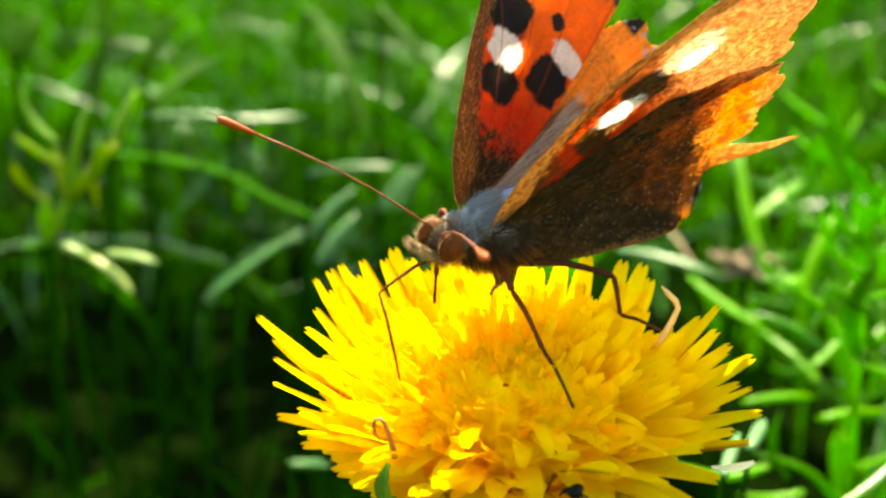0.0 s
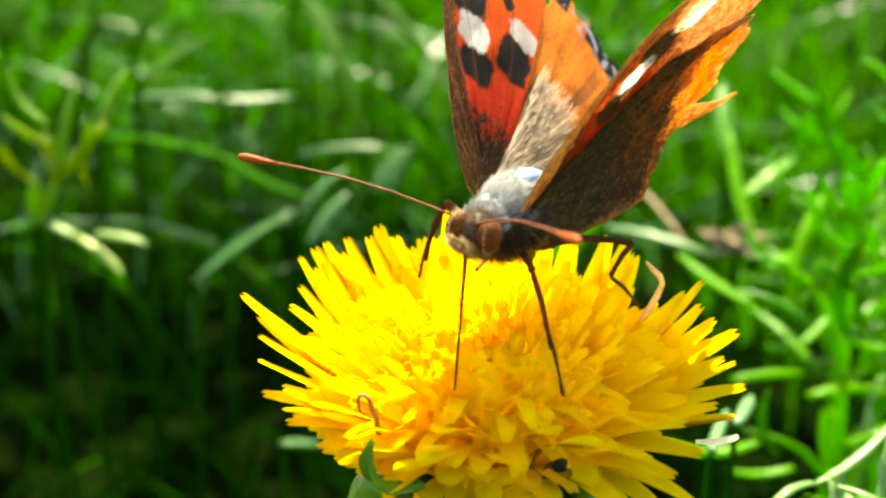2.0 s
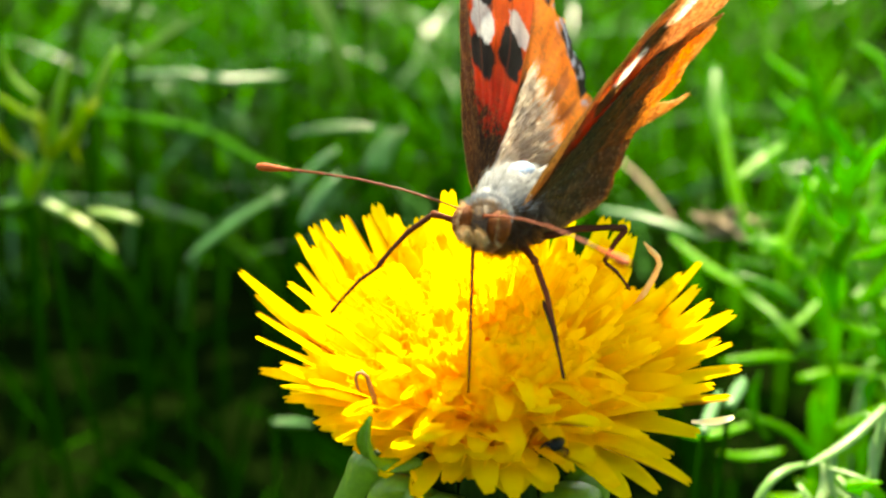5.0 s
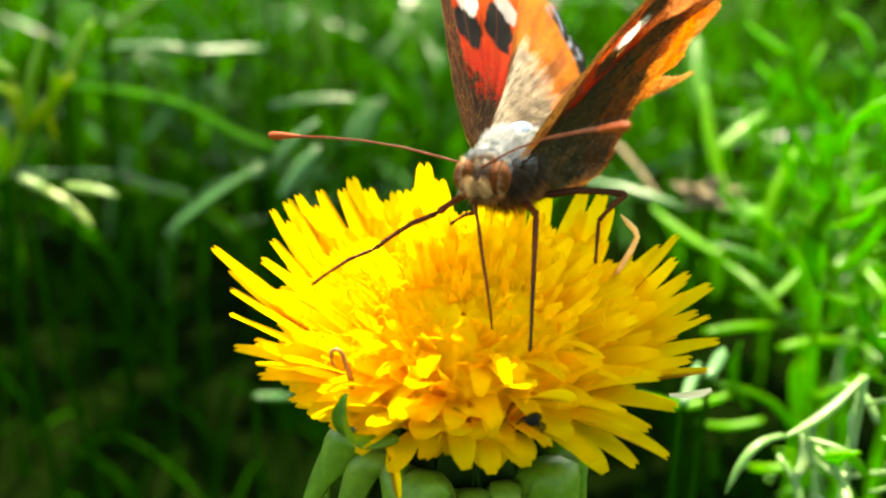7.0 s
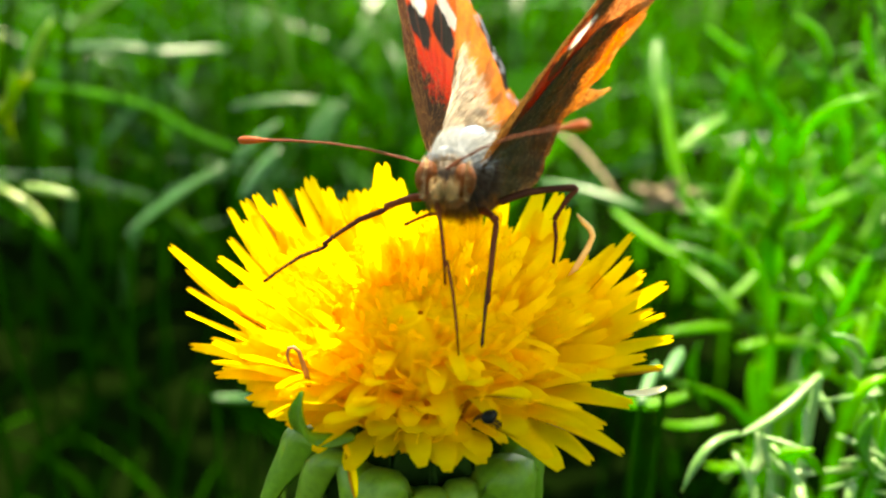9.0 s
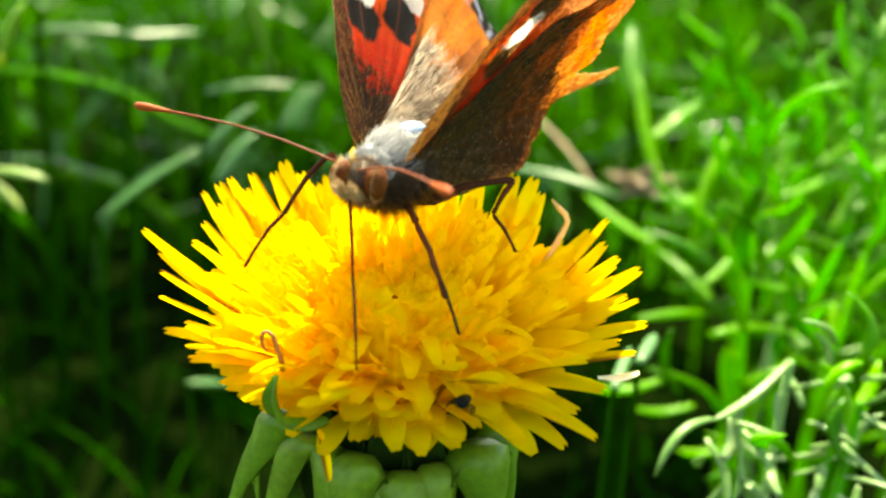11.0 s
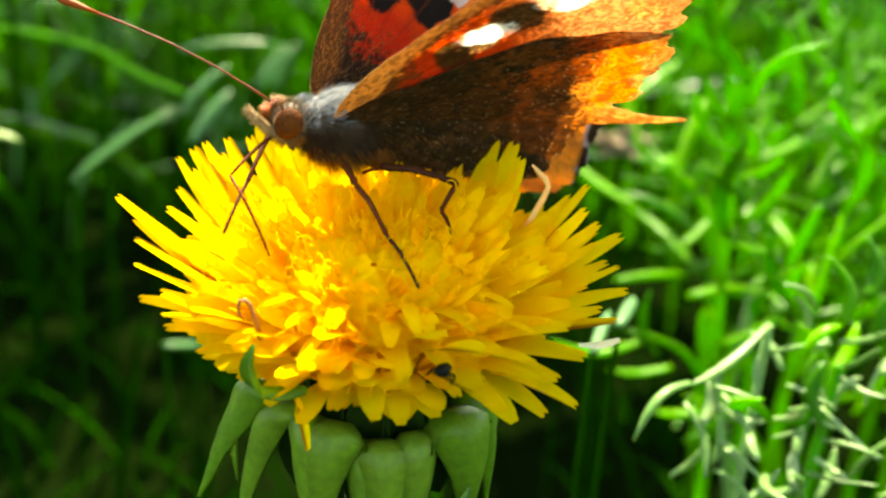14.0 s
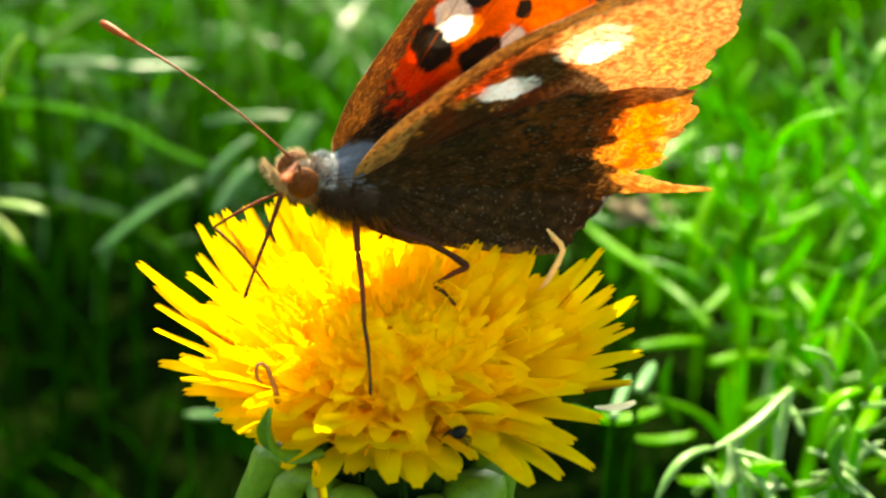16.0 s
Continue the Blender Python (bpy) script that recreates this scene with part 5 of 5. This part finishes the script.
    for nm, ln, r in (("proboscis_base", 6.2, 0.15), ("proboscis_end", 6.8, 0.12)):
        v, f = tube([(0, 0, 0), (ln * 0.35, 0, 0.25), (ln * 0.7, 0, 0.2), (ln, 0, 0)], [r, r, r * 0.9, r * 0.6], 7)
        PARTS["proboscis", nm] = put(nm, mesh_of(nm, v, f, [LEG]), fly, "thin dark feeding tube")
    return fly


# femur, tibia and tarsus lengths; hip and resting knee direction in the body's space
LEG_SIZES = {"left_mid": (2.6, 6.2, 6.0), "left_hind": (6.6, 3.2, 3.5), "right_mid": (3.6, 5.8, 5.8), "right_hind": (4.4, 4.4, 4.6)}
HIPS = {"left_mid": ((0.2, 1.6, -2.5), (0.6, 0.7, -0.1)), "left_hind": ((-3.0, 2.0, -2.6), (-0.68, 0.72, 0.28)),
        "right_mid": ((1.0, -2.0, -1.9), (0.20, -0.90, 0.70)), "right_hind": ((-2.6, -2.0, -2.2), (-0.65, -0.70, 0.1))}
BULGE = {"left_mid": Vector((1, 0.2, 0.1)), "left_hind": Vector((0.77, -0.64, -0.6)), "right_mid": Vector((0.3, 0.3, -1)), "right_hind": Vector((-0.2, 0.3, -1))}
# where the feet and the feeding tube stand on the flower: seconds, x, y, z from the flower's middle
FEET = {
    "left_mid": ((0, 5.3, -10.6, 1), (4.5, 5.2, -10.9, 0.9), (7, 4.7, -11, 1), (13.5, 4.6, -11.1, 0.9), (14, 4.1, -11.8, 0.8), (14.5, -1.4, -13.5, -0.7), (16, -1.4, -13.1, -0.3)),
    "left_hind": ((0, 12.4, 0, 3.5), (1, 12.4, 0, 3.5), (4, 10.8, -1.2, 3.8), (7.5, 10.2, -1.9, 3.9), (11, 9.4, -2.8, 3.9), (13.5, 9.4, -2.8, 4), (14, 5.9, -4.8, 3.5), (14.5, 5, -6.2, 3.5), (16, 4.9, -6.1, 3.5)),
    "right_mid": ((0, -5.6, 1, 5.3), (2, -5.6, 1.5, 5.3), (2.5, -7.2, -0.1, 5.1), (3, -12.4, -4.2, 3), (8.5, -11.9, -4.5, 3), (11, -11.5, -3.8, 3), (16, -11.1, -3.6, 3)),
    "right_hind": ((0, -1.1, 1.8, 5.8), (16, -0.8, 1.7, 5.8)),
    "proboscis": ((0, -7.9, -7.4, 2.5), (0.5, -3.4, -9.9, 2), (1, -2.9, -10, 2), (2, -2.6, -10.7, 1.5), (2.5, -3.6, -10.5, 1.5), (3, -2.2, -14, 0.8), (4.5, -2.3, -14.3, 0.8), (7, 2, -9.9, 2.2), (8.5, 2.9, -12.2, 1.5), (11, -2.7, -15.6, 0.5), (11.5, -4, -10.6, 1.5), (12, -5.1, -14.2, 1), (12.5, -5, -14, 1), (13, -4.6, -14.2, 1), (13.5, -7.6, -9.3, 1.5), (14, -7.6, -7.1, 2.8), (15, -7.5, -7.1, 2.9), (15.5, -9.5, -4.6, 3.3), (16, -9.2, -3.6, 3.8)),
}


def bent(p, q, l1, l2, bulge):
    """The joint between p and q for two stiff pieces; q is drawn in where it lies out of reach."""
    d = q - p
    dist = d.length
    if dist > 0.985 * (l1 + l2):
        q = p + d * (0.985 * (l1 + l2) / dist)
        d = q - p
        dist = d.length
    dist = max(dist, abs(l1 - l2) + 0.2)
    a = (l1 * l1 - l2 * l2 + dist * dist) / (2 * dist)
    h = math.sqrt(max(l1 * l1 - a * a, 0))
    x = d.normalized()
    b = bulge - x * bulge.dot(x)
    return p + x * a + b.normalized() * h, q


# seconds; place of the thorax from the flower's middle; heading, pitch, roll; left and right wing angle
BODYROWS = [
    (0, -1.0, 3.4, 10.7, -142.2, -1.3, -8.0, 65.6, 64.6),
    (0.5, -0.1, 0.9, 11.8, -133.6, -4.9, -9.8, 55.2, 52.2),
    (1, 0.3, 1.4, 11.8, -136.0, -3.5, -6.3, 64.8, 59.9),
    (1.5, 0.7, 1.3, 11.9, -134.3, -1.9, -6.2, 66.5, 59.2),
    (2, 1.5, -1.5, 11.6, -124.6, -1.2, -5.7, 66.2, 57.6),
    (2.5, 0.5, -2.6, 11.0, -119.9, -0.6, -5.6, 70.8, 60.9),
    (3, 1.2, -4.9, 11.2, -112.2, -0.5, -7.8, 60.5, 56.3),
    (3.5, 1.5, -4.7, 10.8, -115.6, 1.6, -8.5, 65.6, 66.3),
    (4, 1.4, -4.4, 10.7, -114.9, 0.7, -6.4, 67.6, 66.3),
    (4.5, 1.1, -3.9, 10.9, -115.3, 1.0, -5.5, 66.7, 69.3),
    (7, 3.4, 1.7, 10.6, -118.8, 4.7, 1.1, 57.8, 63.2),
    (7.5, 3.0, -2.5, 10.5, -111.1, 3.3, 0.5, 62.7, 69.2),
    (8, 2.9, -4.3, 11.1, -107.3, 5.7, -0.7, 63.6, 68.1),
    (8.5, 3.4, -3.5, 11.8, -108.3, 8.7, -0.8, 61.1, 66.7),
    (11, -0.2, -2.3, 10.6, -123.2, 3.3, -3.8, 64.4, 58.7),
    (11.5, -0.5, -1.4, 10.1, -127.1, 0.5, -3.0, 70.8, 67.8),
    (12, -2.0, -3.8, 9.5, -133.0, -4.9, -5.7, 52.1, 46.8),
    (12.5, -3.4, 3.0, 7.2, -130.4, -4.8, -0.0, 67.3, 65.1),
    (13, -2.9, 5.1, 8.7, -137.7, -2.0, 2.7, 60.0, 68.3),
    (13.5, -2.8, 5.1, 10.0, -142.5, 4.5, -0.0, 56.0, 59.9),
    (14, -2.5, 4.4, 8.8, -154.3, 10.4, -1.2, 54.7, 64.4),
    (14.5, -2.9, 3.1, 8.9, -159.0, 11.6, -3.8, 61.3, 67.9),
    (15, -2.7, 0.4, 10.1, -152.5, 11.2, -4.8, 61.4, 74.1),
    (15.5, -2.2, 0.4, 11.7, -151.0, 11.8, -5.5, 61.6, 86.4),
    (16, -2.4, -0.3, 11.1, -153.7, 12.2, -12.6, 70.5, 82.0),
]

# the ways in which the antennae point, in the body's space
ANT_RIGHT = [
    (0, 0.72, -0.54, 0.44), (0.5, 0.51, -0.84, 0.17), (1, 0.58, -0.78, 0.21), (1.5, 0.57, -0.79, 0.22), (2, 0.26, -0.96, 0.08), (2.5, 0.19, -0.98, 0.03),
    (3, -0.09, -0.99, -0.08), (3.5, -0.02, -1.00, -0.09), (4, -0.04, -1.00, -0.03), (4.5, -0.01, -1.00, -0.04), (7, -0.02, -1.00, -0.01), (7.5, -0.19, -0.97, -0.18),
    (8, -0.27, -0.93, -0.26), (8.5, -0.30, -0.95, -0.12), (11, 0.11, -0.99, 0.03), (11.5, 0.24, -0.96, 0.17), (12, 0.48, -0.88, 0.04), (12.5, 0.56, -0.77, 0.30),
    (13, 0.78, -0.50, 0.39), (13.5, 0.81, -0.44, 0.37), (14, 0.80, -0.55, 0.25), (14.5, 0.84, -0.50, 0.21), (15, 0.71, -0.67, 0.21), (15.5, 0.55, -0.78, 0.29),
    (16, 0.65, -0.73, 0.20),
]

ANT_LEFT = [
    (0, 0.44, 0.82, 0.37), (0.5, 0.52, 0.77, 0.37), (1, 0.48, 0.82, 0.31), (1.5, 0.51, 0.79, 0.35), (2, 0.56, 0.75, 0.35), (2.5, 0.69, 0.64, 0.32),
    (3, 0.66, 0.70, 0.26), (3.5, 0.67, 0.69, 0.27), (4, 0.65, 0.72, 0.25), (4.5, 0.63, 0.75, 0.18), (7, 0.50, 0.79, 0.36), (7.5, 0.62, 0.75, 0.22),
    (8, 0.66, 0.72, 0.22), (8.5, 0.67, 0.66, 0.35), (11, 0.62, 0.74, 0.27), (11.5, 0.52, 0.80, 0.32), (12, 0.61, 0.68, 0.41), (12.5, 0.61, 0.70, 0.37),
    (13, 0.46, 0.85, 0.25), (13.5, 0.54, 0.81, 0.23), (14, 0.47, 0.85, 0.26), (14.5, 0.40, 0.87, 0.28), (15, 0.50, 0.81, 0.29), (15.5, 0.54, 0.82, 0.17),
    (16, 0.46, 0.81, 0.37),
]


HEAD_TURN = [(0.0, 0), (1.5, 4), (3.0, 10), (4.5, 10), (7.0, 17), (8.5, 17), (11.0, 12), (12.5, 6), (13.5, 0), (16.0, -4)]


def body_pose(row):
    x, y, z, yaw, pitch, roll = row[1:7]
    return at(x, y, 160 + z) @ pose(0, 0, 0, 0, 0, yaw) @ pose(0, 0, 0, 0, -pitch, 0) @ pose(0, 0, 0, roll, 0, 0)


def foot_at(rows, t):
    ts = [r[0] for r in rows]
    return O + Vector([float(np.interp(t, ts, [r[i] for r in rows])) for i in (1, 2, 3)])


def motions():
    walk(FLY, [(row[0], body_pose(row)) for row in BODYROWS])
    for s in (1, -1):
        th = [(row[0], row[7] if s > 0 else row[8]) for row in BODYROWS]
        walk(PARTS["fore", s], [(t, at(0, s * HINGE_Y, HINGE_Z, s * a)) for t, a in th])
        walk(PARTS["hind", s], [(t, at(0, s * HINGE_Y, HINGE_Z, s * (a - 0.5))) for t, a in th])
        ways = ANT_LEFT if s > 0 else ANT_RIGHT
        walk(PARTS["antenna", s], [(t, along((5.5, s * 0.6, 1.25), (x, y, z))) for t, x, y, z in ways])
    # the head turns a little against the body
    walk(PARTS["head", 0], [(t, at(3.6, 0, 0) @ pose(0, 0, 0, 0, 0, a) @ at(-3.6, 0, 0)) for t, a in HEAD_TURN])
    legs = {}
    for row in BODYROWS:
        t = row[0]
        m = body_pose(row)
        inv = m.inverted()
        for key, (l1, l2, l3) in LEG_SIZES.items():
            hip, rest = Vector(HIPS[key][0]), Vector(HIPS[key][1]).normalized()
            foot = (inv @ (foot_at(FEET[key], t) * 0.001)) * 1000
            if key == "left_hind":
                rest = Vector([float(np.interp(t, (0, 4.5, 8, 12, 12.5, 13, 13.5, 15), row)) for row in ((-4.5, -2.0, -2.0, -4.1, -4.1, -4.1, -4.1, -4.9), (4.7, 4.7, 4.7, 3.7, 3.9, 3.9, 3.7, 3.7), (-0.4, 1.3, 1.3, 1.5, 4.0, 3.2, 1.5, -0.8))]).normalized()
            aim = (foot - hip).normalized()
            knee = hip + rest * l1
            for i in range(21):
                way = (rest * (1 - i / 20) + aim * (i / 20)).normalized()
                knee = hip + way * l1
                if (foot - knee).length < 0.97 * (l2 + l3):
                    break
            out = BULGE[key]
            ankle, foot = bent(knee, foot, l2, l3, out)
            if key.endswith("mid"):
                # the foot piece slides along the shin, so the lower leg stays nearly straight
                d = (foot - knee).normalized()
                ankle = foot - d * l3
            for nm, p, q in (("femur", hip, knee), ("tibia", knee, ankle), ("tarsus", ankle, foot)):
                legs.setdefault((key, nm), []).append((t, along(p, q - p)))
        p = Vector((5.6, 0, -0.9))
        q = (inv @ (foot_at(FEET["proboscis"], t) * 0.001)) * 1000
        mid, q = bent(p, q, 6.2, 6.8, Vector((1, -0.15, 0.3)))
        mid = mid.lerp(q - (q - p).normalized() * 6.8, float(np.interp(t, (0.5, 1.0, 11.0, 11.5), (0, 1, 1, 0))))
        legs.setdefault(("proboscis", "proboscis_base"), []).append((t, along(p, mid - p)))
        legs.setdefault(("proboscis", "proboscis_end"), []).append((t, along(mid, q - mid)))
    for key, rows in legs.items():
        walk(PARTS[key], rows)


build_ground()
build_grass()
build_plants()
build_shade_shrub()
FLY = build_butterfly()
build_beetle()
build_dandelion()
motions()
